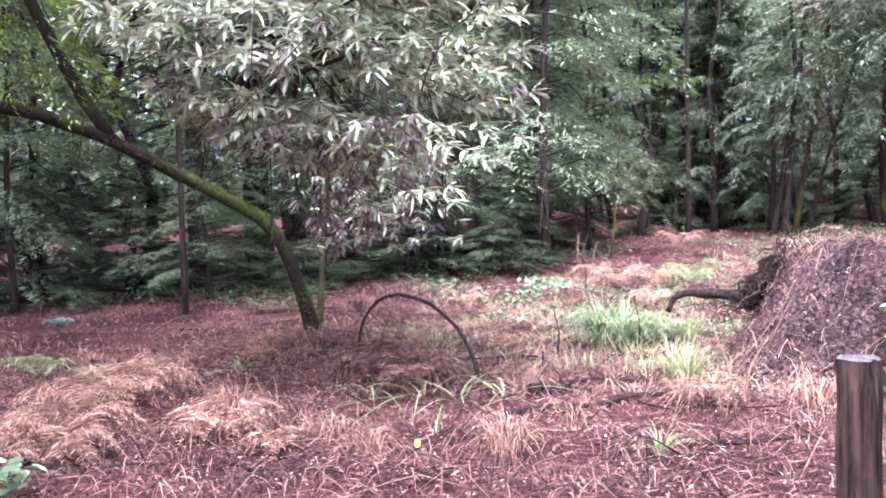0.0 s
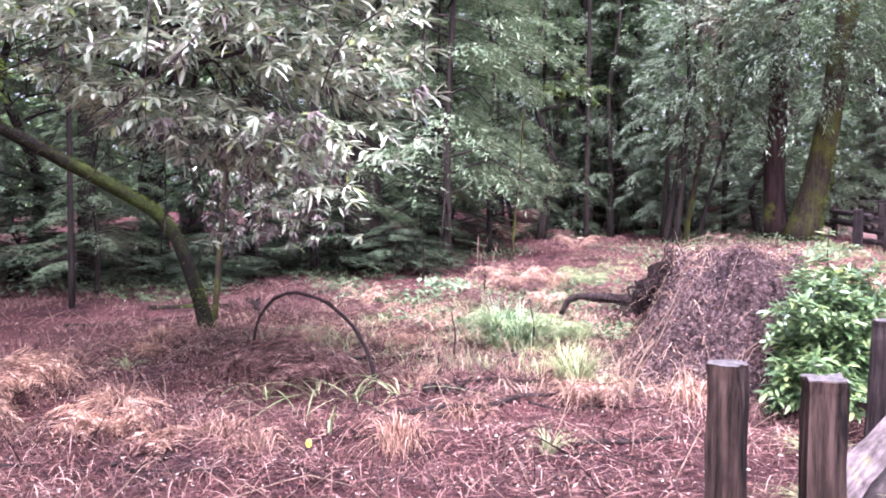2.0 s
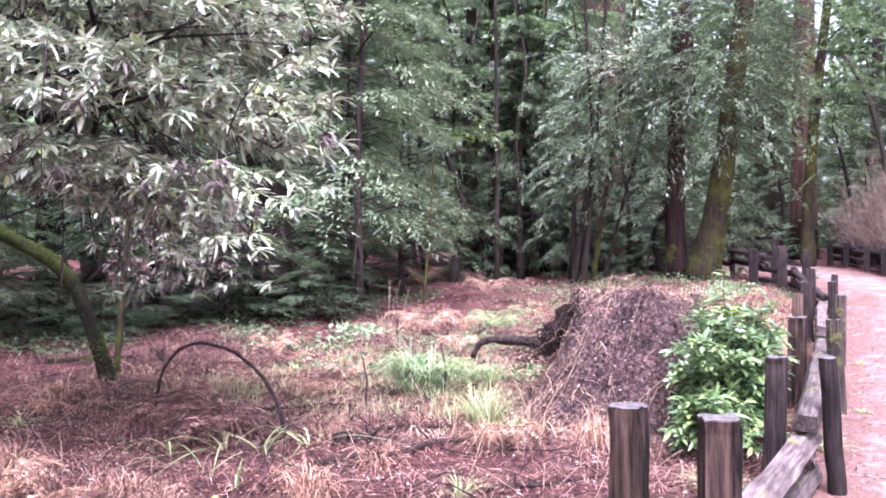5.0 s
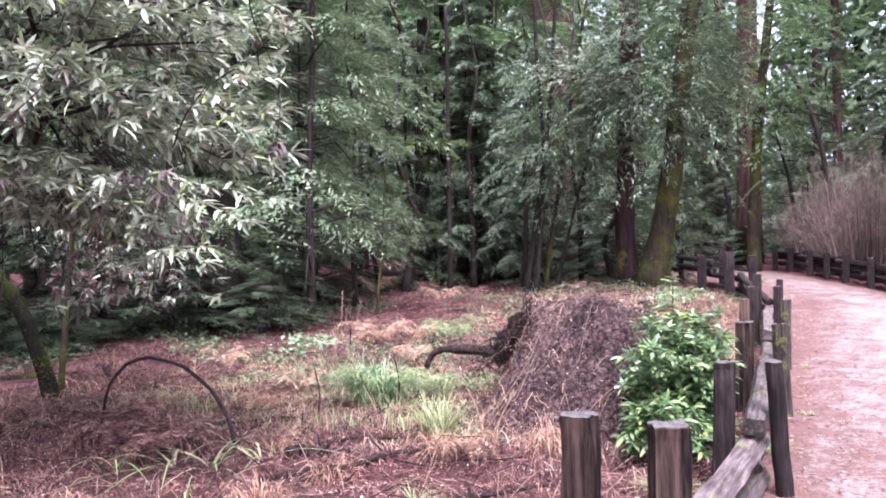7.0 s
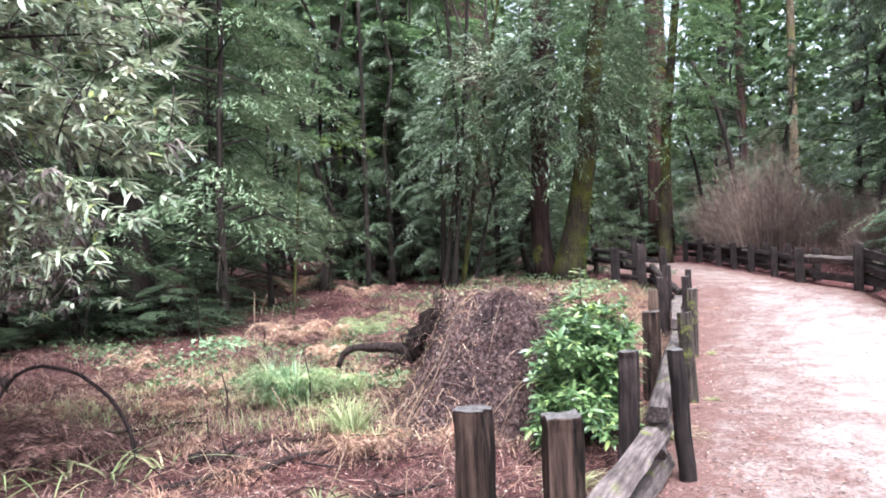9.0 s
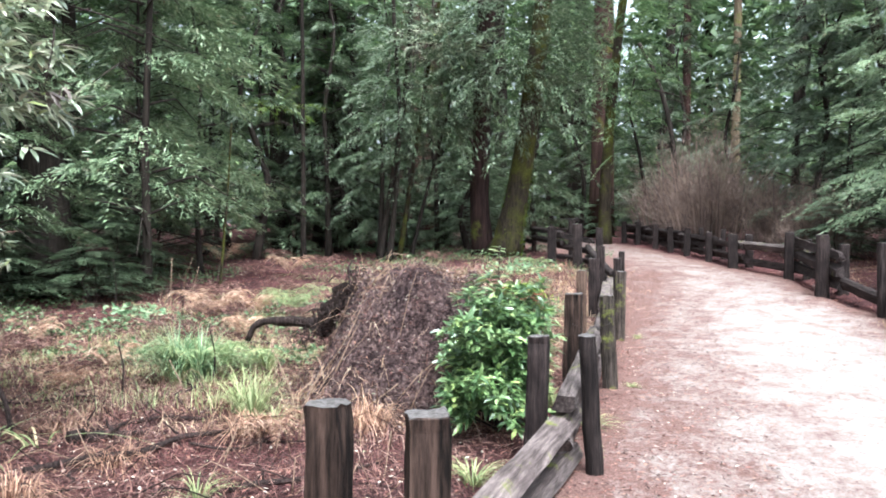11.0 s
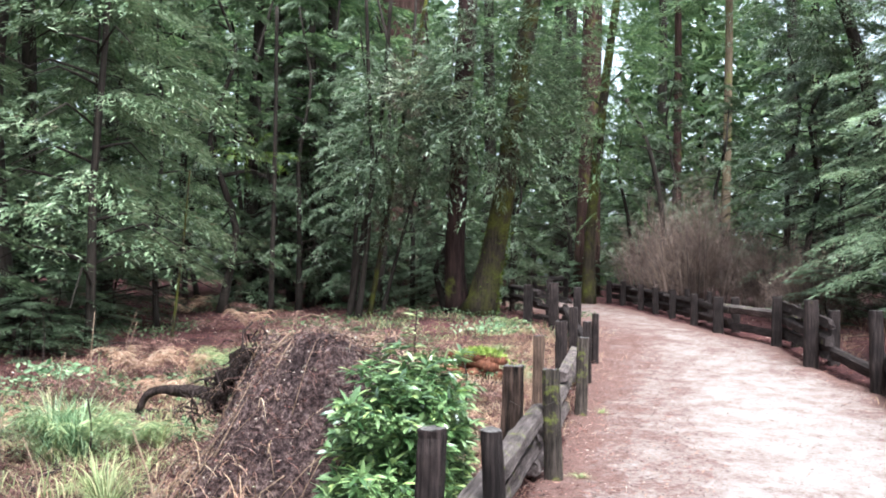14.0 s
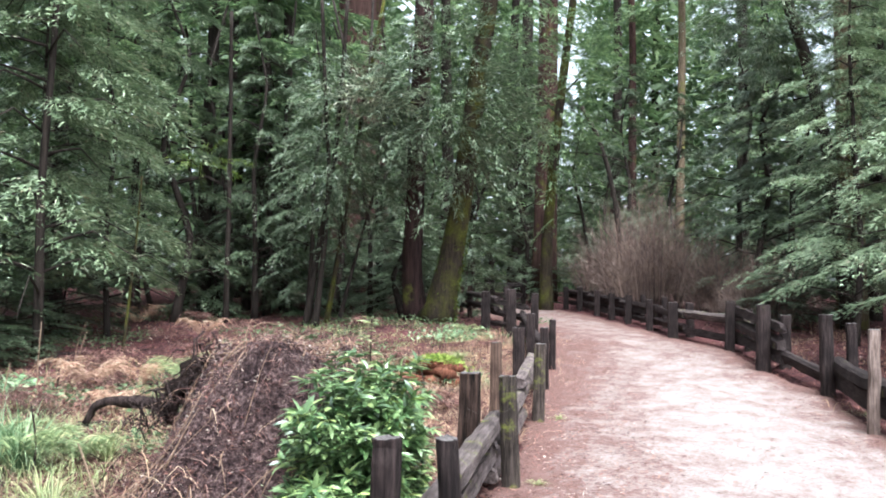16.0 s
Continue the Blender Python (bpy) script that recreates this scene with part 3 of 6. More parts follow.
def build_left_fence():
    fence = thing("split_rail_fence", "weathered split rail fence with paired posts and moss, beside path", "fence", "path fences")
    add_post(fence, -0.422, -2.225, 1.045, 0.138, 0.13, POST_BROWN, 0.12, 1, turn=-6, label="square brown post with deep splits")
    add_post(fence, -0.105, -2.19, 1.06, 0.148, 0.142, POST_BROWN, 0.04, 2, turn=24)
    add_post(fence, -0.225, 0.77, 0.90, 0.15, 0.15, POST_WOOD, 0.45, 3, (0.03, 0.0))
    add_post(fence, 0.17, 0.73, 0.925, 0.12, 0.12, POST_WOOD, 0.95, 4, (-0.055, 0.0), 0.02)
    add_post(fence, -0.305, 3.68, 0.92, 0.185, 0.14, POST_BROWN, 0.1, 5, (0.02, 0))
    add_post(fence, 0.075, 3.58, 0.935, 0.15, 0.14, POST_MOSS, 0.4, 6, (-0.035, 0), label="split grey post streaked with green moss")
    add_post(fence, -0.52, 6.75, 0.96, 0.14, 0.13, POST_TAN, 0.2, 7)
    add_post(fence, -0.03, 6.98, 0.97, 0.15, 0.14, POST_MOSS, 0.4, 8, (0.02, 0), label="split grey post streaked with green moss")
    add_post(fence, -0.62, 9.9, 1.0, 0.2, 0.12, POST_WOOD, 0.2, 9)
    add_post(fence, -0.24, 10.12, 1.0, 0.15, 0.14, POST_WOOD, 0.3, 10)
    add_post(fence, -0.72, 12.6, 1.02, 0.17, 0.14, POST_WOOD, 0.3, 11)
    add_post(fence, -0.30, 12.5, 0.95, 0.13, 0.14, POST_WOOD, 0.3, 12)
    add_post(fence, -1.62, 16.75, 1.12, 0.24, 0.22, POST_WOOD, 0.2, 13)
    add_post(fence, -1.12, 17.3, 1.02, 0.2, 0.2, POST_WOOD, 0.2, 14)
    add_post(fence, -2.42, 17.9, 1.0, 0.24, 0.22, POST_WOOD, 0.2, 15)
    add_post(fence, -1.95, 18.4, 1.05, 0.18, 0.18, POST_WOOD, 0.2, 16)
    add_post(fence, -3.45, 21.4, 0.95, 0.16, 0.16, POST_BROWN, 0.2, 17)
    add_post(fence, -4.5, 25.6, 0.95, 0.16, 0.16, POST_BROWN, 0.2, 18)
    line = [(-0.245, -2.2), (-0.015, 0.75), (-0.1, 3.63), (-0.245, 6.87), (-0.43, 10.0), (-0.51, 12.55), (-1.37, 17.0), (-2.2, 18.15), (-3.45, 21.3), (-4.5, 25.5)]
    sd = 40
    for k, (a, b) in enumerate(zip(line, line[1:])):
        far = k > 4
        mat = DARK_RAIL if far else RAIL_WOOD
        shift = 0.0 if k % 2 == 0 else 0.13
        for z in ((0.10, 0.36) if k < 6 else (0.12, 0.4, 0.68) if k == 6 else (0.35, 0.6)):
            sd += 1
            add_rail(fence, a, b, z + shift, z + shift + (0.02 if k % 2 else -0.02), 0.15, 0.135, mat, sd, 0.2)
    wire_between(fence, [(-0.42, -2.30, 0.55), (-0.2, -2.3, 0.53), (-0.1, -2.27, 0.55)])
    wire_between(fence, [(-0.3, 3.6, 0.62), (-0.1, 3.5, 0.55), (0.1, 3.49, 0.66)])
    wire_between(fence, [(-0.02, 6.9, 0.83), (0.06, 6.88, 0.8), (0.07, 7.0, 0.84)])


def build_right_fence():
    fence = thing("split_rail_fence", "dark weathered split rail fence along far side of path", "fence", "path fences")
    posts = [(3.95, 3.6, 1.2, 0.16), (3.75, 7.07, 1.22, 0.13), (4.02, 10.45, 1.26, 0.2), (3.52, 13.2, 1.24, 0.26), (3.27, 16.1, 1.1, 0.22), (2.2, 18.2, 0.9, 0.26), (1.7, 20.5, 0.85, 0.2), (1.15, 22.7, 0.85, 0.2),
             (0.65, 24.2, 0.85, 0.2), (0.15, 25.6, 0.85, 0.2), (-0.5, 27.0, 0.85, 0.2), (-1.05, 28.2, 0.85, 0.2)]
    for k, (x, y, h, w) in enumerate(posts):
        mat = SHAGGY_POST if k == 1 else POST_WOOD
        add_post(fence, x, y, h, w, w * 0.85, mat, 0.25, 60 + k, (0.02 * math.sin(k * 2.1), 0))
        add_post(fence, x + 0.42, y + 0.22, h * (0.9 + 0.1 * math.cos(k)), w * 0.8, w * 0.7, POST_WOOD, 0.3, 90 + k, (0.03 * math.cos(k * 1.7), 0))
    # rails of each bay: height at the near post, at the far post, thickness
    bays = [[(0.3, 0.3, 0.2), (0.52, 0.5, 0.17)], [(0.25, 0.22, 0.24), (0.52, 0.5, 0.2)], [(0.2, 0.36, 0.18)], [(0.28, 0.28, 0.2), (0.54, 0.56, 0.22), (0.82, 0.84, 0.2)], [(0.2, 0.2, 0.2), (0.64, 0.6, 0.2)]]
    bays += [[(0.2, 0.2, 0.18), (0.44, 0.44, 0.17), (0.64, 0.62, 0.15)] if k % 2 else [(0.3, 0.3, 0.18), (0.56, 0.56, 0.17)] for k in range(7)]
    sd = 200
    for k, (a, b) in enumerate(zip(posts, posts[1:])):
        a, b = (a[0] + 0.21, a[1] + 0.1), (b[0] + 0.21, b[1] + 0.1)
        for za, zb, th in bays[k]:
            sd += 1
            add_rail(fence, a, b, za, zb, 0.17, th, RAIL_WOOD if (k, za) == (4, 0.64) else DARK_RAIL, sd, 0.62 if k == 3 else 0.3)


def build_cross_fence():
    fence = thing("split_rail_fence", "dark rail fence across the far bend of the path", "fence", "path fences")
    posts = [(-6.4, 27.6), (-5.2, 28.6), (-4.0, 29.5), (-2.9, 30.4)]
    for k, (x, y) in enumerate(posts):
        add_post(fence, x, y, 1.0, 0.2, 0.2, POST_WOOD, 0.2, 120 + k)
    for k, (a, b) in enumerate(zip(posts, posts[1:])):
        for z in (0.35, 0.78):
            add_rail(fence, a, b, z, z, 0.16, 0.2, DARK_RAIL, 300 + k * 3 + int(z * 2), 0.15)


POST_TAN = timber_material("tan_post_wood", (0.05, 0.034, 0.026), (0.17, 0.12, 0.09), "z", 0.0)
SHAGGY_POST = timber_material("pale_post_wood", (0.10, 0.075, 0.06), (0.38, 0.31, 0.27), "z", 0.0)
build_left_fence()
build_right_fence()
build_cross_fence()

# ---- trees ----


def spray_leaves(r, start, way, length, count, leaf, width, droop=0.35, spread_w=0.9, hang=0.2):
    """Flat feathery sprays: leaflets set along both sides of many drooping twigs."""
    n = len(start)
    q = np.linspace(0.08, 1, count)[None, :] + r.uniform(-0.03, 0.03, (n, count))
    way = unit(way)
    length = np.broadcast_to(length, n)
    pos = start[:, None] + way[:, None] * (q * length[:, None])[..., None]
    pos[..., 2] -= droop * length[:, None] * q * q
    side = unit(np.cross(way, UP) + 1e-6)
    sgn = np.where(np.arange(count) % 2 == 0, 1.0, -1.0)[None, :, None]
    twig = 0.5 * (1 - 0.75 * q)[..., None] * length[:, None, None] * spread_w * r.uniform(0.0, 1.0, (n, count, 1))
    pos = pos + side[:, None] * sgn * twig
    pos[..., 2] -= twig[..., 0] * 0.25
    d = way[:, None] * 0.75 + side[:, None] * sgn * r.uniform(0.3, 0.9, (n, count, 1)) + r.normal(size=(n, count, 3)) * 0.22
    d[..., 2] -= hang
    nor = UP + r.normal(size=(n, count, 3)) * 0.28
    return leaves(pos.reshape(-1, 3), d.reshape(-1, 3), nor.reshape(-1, 3), leaf * r.uniform(0.5, 1.3, n * count), width * r.uniform(0.7, 1.3, n * count), slim=True)


def crown_mesh(name, seed, h0, h1, rad, sprays, count, leaf, width, mat, length=(0.5, 1.2), droop=0.35, shape=0.8, fan=9):
    """A crown round an upright stem at the origin: boughs that each carry a flat fan of sprays."""
    r = np.random.default_rng(seed)
    nb = sprays // fan
    u = (np.arange(nb) + r.random(nb)) / nb
    z = h0 + (h1 - h0) * u
    prof = rad * (1 - u) ** shape * (0.6 + 0.4 * np.minimum(1, u * 6 + 0.35)) + 0.2
    a = np.arange(nb) * 2.39996 + r.normal(size=nb) * 0.35
    reach = prof * r.uniform(0.6, 1.12, nb)
    rise = r.normal(size=nb) * 0.12 + 0.05
    q = r.uniform(0.1, 1.0, (nb, fan)) ** 0.75
    sgn = np.where(np.arange(fan) % 2 == 0, 1.0, -1.0)[None]
    az = a[:, None] + sgn * (1.05 - 0.75 * q) * r.uniform(0.4, 1.1, (nb, fan))
    start = np.stack([np.cos(a)[:, None] * reach[:, None] * q * 0.8, np.sin(a)[:, None] * reach[:, None] * q * 0.8,
                      z[:, None] + reach[:, None] * (rise[:, None] * q - 0.16 * q * q)], -1)
    way = np.stack([np.cos(az), np.sin(az), np.full_like(az, -0.06) + r.normal(size=az.shape) * 0.08], -1)
    long = r.uniform(*length, (nb, fan)) * (0.45 + 0.5 * reach / rad)[:, None]
    v, f = spray_leaves(r, start.reshape(-1, 3), way.reshape(-1, 3), long.ravel(), count, leaf, width, droop)
    return mesh_from(name, v, f, mat, False)


def limbs_mesh(name, seed, h0, h1, rad, n, mat, r0=0.03, shape=0.8):
    r = np.random.default_rng(seed)
    ts = []
    for k in range(n):
        u = (k + r.random()) / n
        z, a = h0 + (h1 - h0) * u, r.uniform(0, 6.283)
        l = rad * (1 - u) ** shape * r.uniform(0.6, 1.0) + 0.2
        d = np.array((math.cos(a), math.sin(a), 0))
        p = [np.array((0, 0, z)), np.array((0, 0, z + 0.12 * l)) + d * l * 0.5, np.array((0, 0, z - 0.1 * l)) + d * l]
        ts.append(tube(resample(p, 5), np.linspace(r0, r0 * 0.25, 5), 5, 0.05, k))
    return merge_tubes(name, ts, mat)


def make_tree(name, label, category, crown, trunk, limbs, group=""):
    t = thing(name, label, category, group)
    piece("trunk", trunk, t)
    if limbs:
        tagged(piece("limb", limbs, t), kind="stuff")
    if crown:
        piece("crown", crown, t)
    return t


def scaled(x, y, s, sz=None, turn=0.0):
    sz = sz or s
    return pose(x, y, float(ground_z(x, y)) - 0.02, rz=turn) @ Matrix.Diagonal((s, s, sz, 1))


def straight_trunk(name, h, r0, r1, mat, seed, wob=0.1, flare=0.3, sides=12, rough=0.03, flute=0.0):
    r = np.random.default_rng(seed)
    p = [(r.normal() * wob * (i > 0), r.normal() * wob * (i > 0), -0.1 + h * i / 4) for i in range(5)]
    return stem_mesh(name, p, r0, r1, mat, 18, sides, rough, seed, flute, flare)


def build_understory():
    """Young redwoods and bays that wall the clearing."""
    kinds = []
    for s in range(3):
        kinds.append(make_tree("redwood_sapling", "young redwood with drooping feathery grey green sprays", "tree",
                               crown_mesh("redwood_crown", 50 + s, 1.4, 9.0, 2.5, 440, 58, 0.15, 0.033, REDWOOD_LEAF, (0.7, 1.5), 0.4, 0.75),
                               straight_trunk("sapling_trunk", 8.6, 0.075, 0.02, DARK_BARK, 50 + s),
                               limbs_mesh("sapling_limbs", 50 + s, 0.6, 8.5, 2.4, 34, DARK_BARK, 0.022), "forest edge trees"))
    for s in range(3):
        kinds.append(make_tree("bay_tree", "slender bay tree with grey green leathery leaves", "tree",
                               crown_mesh("bay_crown", 60 + s, 1.0, 9.5, 2.4, 360, 46, 0.18, 0.05, BAY_LEAF, (0.4, 1.1), 0.5, 0.5),
                               straight_trunk("bay_trunk", 9.0, 0.13, 0.03, DARK_BARK, 60 + s, 0.3),
                               limbs_mesh("bay_limbs", 60 + s, 1.0, 9, 2.2, 26, DARK_BARK, 0.03, 0.5), "forest edge trees"))
    for s in range(2):
        kinds.append(make_tree("bay_thicket", "low dense bay thicket at the forest edge", "shrub",
                               crown_mesh("thicket_crown", 70 + s, 0.1, 3.4, 2.0, 250, 44, 0.16, 0.045, BAY_LEAF, (0.4, 1.0), 0.45, 0.45),
                               straight_trunk("thicket_stem", 2.8, 0.05, 0.015, DARK_BARK, 70 + s, 0.15),
                               limbs_mesh("thicket_limbs", 70 + s, 0.1, 2.8, 1.7, 20, DARK_BARK, 0.018, 0.4), "forest edge shrubs"))
    # kind, x, y, width scale, height scale
    spots = [(0, -10.5, 11.6, 1.3, 1.65), (1, -12.4, 9.0, 1.0, 1.1), (2, -13.8, 11.6, 0.9, 0.95), (0, -16.2, 8.0, 1.0, 1.1), (1, -12.6, 3.6, 0.55, 0.42), (0, -14.8, 1.2, 0.6, 0.6), (1, -11.6, 15.6, 1.0, 1.1), (2, -12.0, 13.6, 1.05, 1.15), (3, -14.6, 8.6, 1.0, 1.0), (0, -18.4, 9.6, 1.2, 1.3), (4, -17.6, 5.4, 1.1, 1.0),
             (1, -17.5, 3.0, 1.1, 1.2), (5, -17.4, 0.6, 1.0, 1.0), (2, -16.4, -0.8, 1.1, 1.2), (3, -14.6, 17.6, 1.0, 1.25), (4, -12.0, 19.5, 0.9, 1.2), (5, -15.5, 22.5, 1.1, 1.3),
             (0, -17.5, 12.0, 1.2, 1.4), (1, -19.5, 17.0, 1.3, 1.5), (3, -10.9, 23.6, 0.9, 1.0), (4, -9.6, 28.0, 1.0, 0.78), (5, -13.6, 28.6, 1.1, 1.4), (2, -18.2, 27.0, 1.2, 1.5),
             (3, -7.4, 32.0, 1.0, 0.8), (4, -5.6, 36.6, 1.1, 0.9), (5, -8.4, 21.0, 0.7, 1.0), (3, -6.4, 25.2, 0.7, 0.72), (4, -22.0, 6.5, 1.2, 1.4), (5, -21.0, 22.0, 1.2, 1.4),
             (0, 6.2, 17.6, 0.8, 0.66), (1, 6.6, 13.2, 0.9, 0.9), (2, 8.4, 17.6, 1.0, 1.1), (3, 6.2, 24.5, 1.0, 1.0), (4, 8.6, 22.0, 1.1, 1.3), (5, 5.0, 29.0, 1.0, 1.05),
             (3, 9.5, 29.0, 1.2, 1.4), (0, 11.5, 21.0, 1.1, 1.3), (4, 3.4, 36.0, 1.0, 1.0), (1, 7.4, 37.0, 1.2, 1.3), (5, -0.2, 43.0, 1.1, 1.1), (3, -2.9, 45.5, 1.2, 1.3),
             (2, 12.5, 34.0, 1.3, 1.6), (4, -3.4, 34.8, 0.8, 1.2), (2, 10.2, 13.5, 1.0, 1.2),
             (6, -17.0, 4.6, 1.0, 0.7), (7, -18.4, 3.4, 1.2, 0.9), (6, -19.0, 0.6, 1.2, 0.9), (7, -18.6, -2.4, 1.2, 0.9), (6, -16.6, 6.6, 1.0, 0.8), (7, -15.0, 7.6, 0.8, 0.7), (6, -14.0, 10.6, 1.0, 0.9), (7, -14.4, 13.6, 0.9, 0.7), (6, -15.4, 12.6, 0.8, 0.6), (7, -20.4, 1.6, 1.2, 1.0),
             (6, -13.0, 16.0, 1.0, 0.9), (7, -12.2, 22.4, 1.0, 1.0), (6, -10.2, 25.6, 0.9, 0.9), (7, -8.6, 24.6, 0.8, 0.9), (6, -5.6, 23.0, 0.8, 0.8), (7, -16.4, 17.0, 1.1, 1.1),
             (6, 5.2, 21.6, 0.8, 0.7), (7, 7.0, 27.0, 1.1, 1.2), (6, -2.4, 31.5, 0.7, 0.7), (7, -6.2, 29.6, 0.9, 1.0),
             (3, -5.6, 21.8, 0.8, 0.62), (4, -7.6, 26.6, 0.9, 0.7), (5, -4.4, 27.5, 0.75, 0.6), (3, -0.6, 33.8, 0.9, 0.85), (6, -3.6, 22.4, 0.7, 1.3), (7, -9.6, 24.4, 0.9, 1.2), (6, 2.2, 33.4, 1.1, 1.6), (7, -7.6, 26.0, 0.8, 1.1),
             (6, -13.2, 7.6, 0.9, 0.62), (7, -12.3, 9.0, 0.85, 0.55), (6, -10.9, 10.2, 0.75, 0.5), (7, -14.7, 3.5, 0.9, 0.6), (6, -14.6, 5.8, 0.9, 0.7), (7, -11.4, 11.6, 0.8, 0.55), (6, -12.6, 6.0, 0.7, 0.4), (7, -16.0, 2.0, 1.0, 0.75),
             (1, 6.9, 20.4, 0.9, 0.85), (4, 8.8, 25.6, 1.2, 1.7), (5, 11.0, 26.5, 1.2, 1.8), (4, 5.6, 25.8, 0.9, 0.95), (4, -12.6, 25.6, 1.0, 1.1), (5, -10.4, 21.6, 0.8, 1.1), (3, -3.0, 38.6, 1.0, 1.2), (5, 1.2, 40.0, 1.0, 1.3),
             # last five: unseen trees left of and behind the camera, added to block light
             (0, -13.4, -3.2, 1.2, 1.5), (2, -10.8, -5.6, 1.2, 1.5), (3, -15.6, -4.6, 1.3, 1.6),
             (4, -2.6, -10.2, 1.35, 1.6), (1, -7.4, -9.6, 1.3, 1.6)]
    used = set()
    for k, (kind, x, y, s, sz) in enumerate(spots):
        m = scaled(x, y, s, sz, (k * 77) % 360)
        if kind in used:
            copy_thing(kinds[kind], m)
        else:
            used.add(kind)
            kinds[kind].matrix_basis = m


build_understory()


def build_tall_trees():
    """Redwoods and other tall trees behind the clearing."""
    def tall(name, label, x, y, r, mat, h=26, h0=6.0, rad=4.0, sprays=520, seed=1, leafy=True, flute=0.05):
        t = thing(name, label, "tree", "tall forest trees", (x, y, float(ground_z(x, y))))
        piece("trunk", straight_trunk("tall_trunk", h, r, r * 0.55, mat, seed, 0.12, 0.25, 20, 0.02, flute), t)
        if leafy:
            piece("crown", crown_mesh("tall_crown", seed, h0, h + 1, rad, sprays // 2, 40, 0.42, 0.125, CANOPY_LEAF, (1.0, 2.4), 0.35, 0.45), t)
        return t

    red = "tall redwood with furrowed reddish brown bark"
    tall("redwood_tree", red, -13.1, 40.5, 1.55, REDWOOD_BARK, 36, 19, 5.5, 500, 11)
    tall("redwood_tree", red, -2.2, 31.8, 0.47, REDWOOD_BARK, 32, 14, 3.5, 420, 13)
    tall("redwood_tree", "dark redwood trunk behind the saplings", -12.6, 11.2, 0.45, DARK_BARK, 22, 8, 3.5, 420, 14)
    tall("fir_tree", "slim straight dark conifer trunk", 1.5, 47.0, 0.26, REDWOOD_BARK, 30, 14, 2.6, 260, 15)
    tall("fir_tree", "slim tan trunk of a tall conifer", 3.8, 41.8, 0.24, SHAGGY_BARK, 28, 14, 2.6, 260, 16)
    tall("redwood_tree", "shaggy pale barked redwood beside the path", 7.3, 22.4, 0.36, SHAGGY_BARK, 26, 14, 3.5, 420, 17)
    tall("redwood_tree", "dark straight trunk beside the path", 8.3, 21.0, 0.24, DARK_BARK, 24, 9, 3.2, 320, 18)
    for k, (x, y, r) in enumerate([(-13.4, 24.1, 0.26), (-12.8, 24.6, 0.14), (-11.5, 25.0, 0.15), (-11.0, 25.6, 0.2), (-15.0, 14.5, 0.2), (-16.5, 20.0, 0.25), (-14.0, 31.0, 0.3), (-17.5, 8.5, 0.2), (-19.0, 1.5, 0.3), (-16.4, 33.0, 0.22), (-11.55, 2.45, 0.045), (-14.6, 4.8, 0.16), (-15.6, -1.0, 0.2)]):
        tall("forest_tree", "thin dark trunk in the shaded woods", x, y, r, DARK_BARK, 20 if r > 0.1 else 13, 5.5, 3.6, 400, 30 + k)
    q = np.random.default_rng(17)
    for k in range(16):
        x, y = -15.5 + 9.0 * (k + q.random()) / 16, 21.0 + 9.0 * q.random()
        t = thing("slender_bay_tree", "thin dark stem in the shaded woods", "tree", "shaded stems", (x, y, float(ground_z(x, y))))
        piece("trunk", straight_trunk("shade_stem", 11.0, q.uniform(0.06, 0.13), 0.04, DARK_BARK, 200 + k, 0.28, 0.3, 9), t)
    # out of view behind the camera, added so its crown shades the clearing's left
    tall("forest_tree", "unseen tall tree behind the camera, added to shade the clearing", -4.2, -10.0, 0.35, DARK_BARK, 24, 10.0, 4.5, 480, 29)
    for k, (x, y) in enumerate([(-24, 30), (-20, 38), (-27, 18), (-29, 8), (-26, -2), (-16, 48), (-6, 52), (0.5, 58), (8, 50), (14, 44), (17, 32), (16, 22), (-30, 42), (-24, 54), (11, 60), (20, 54), (-4.5, 45), (-9.5, 46), (3.5, 66)]):
        tall("forest_tree", "tall leafy tree deep in the woods", x, y, 0.4, DARK_BARK, 24 + (k * 5) % 9, 3.0, 5.0, 620, 60 + k)


build_tall_trees()


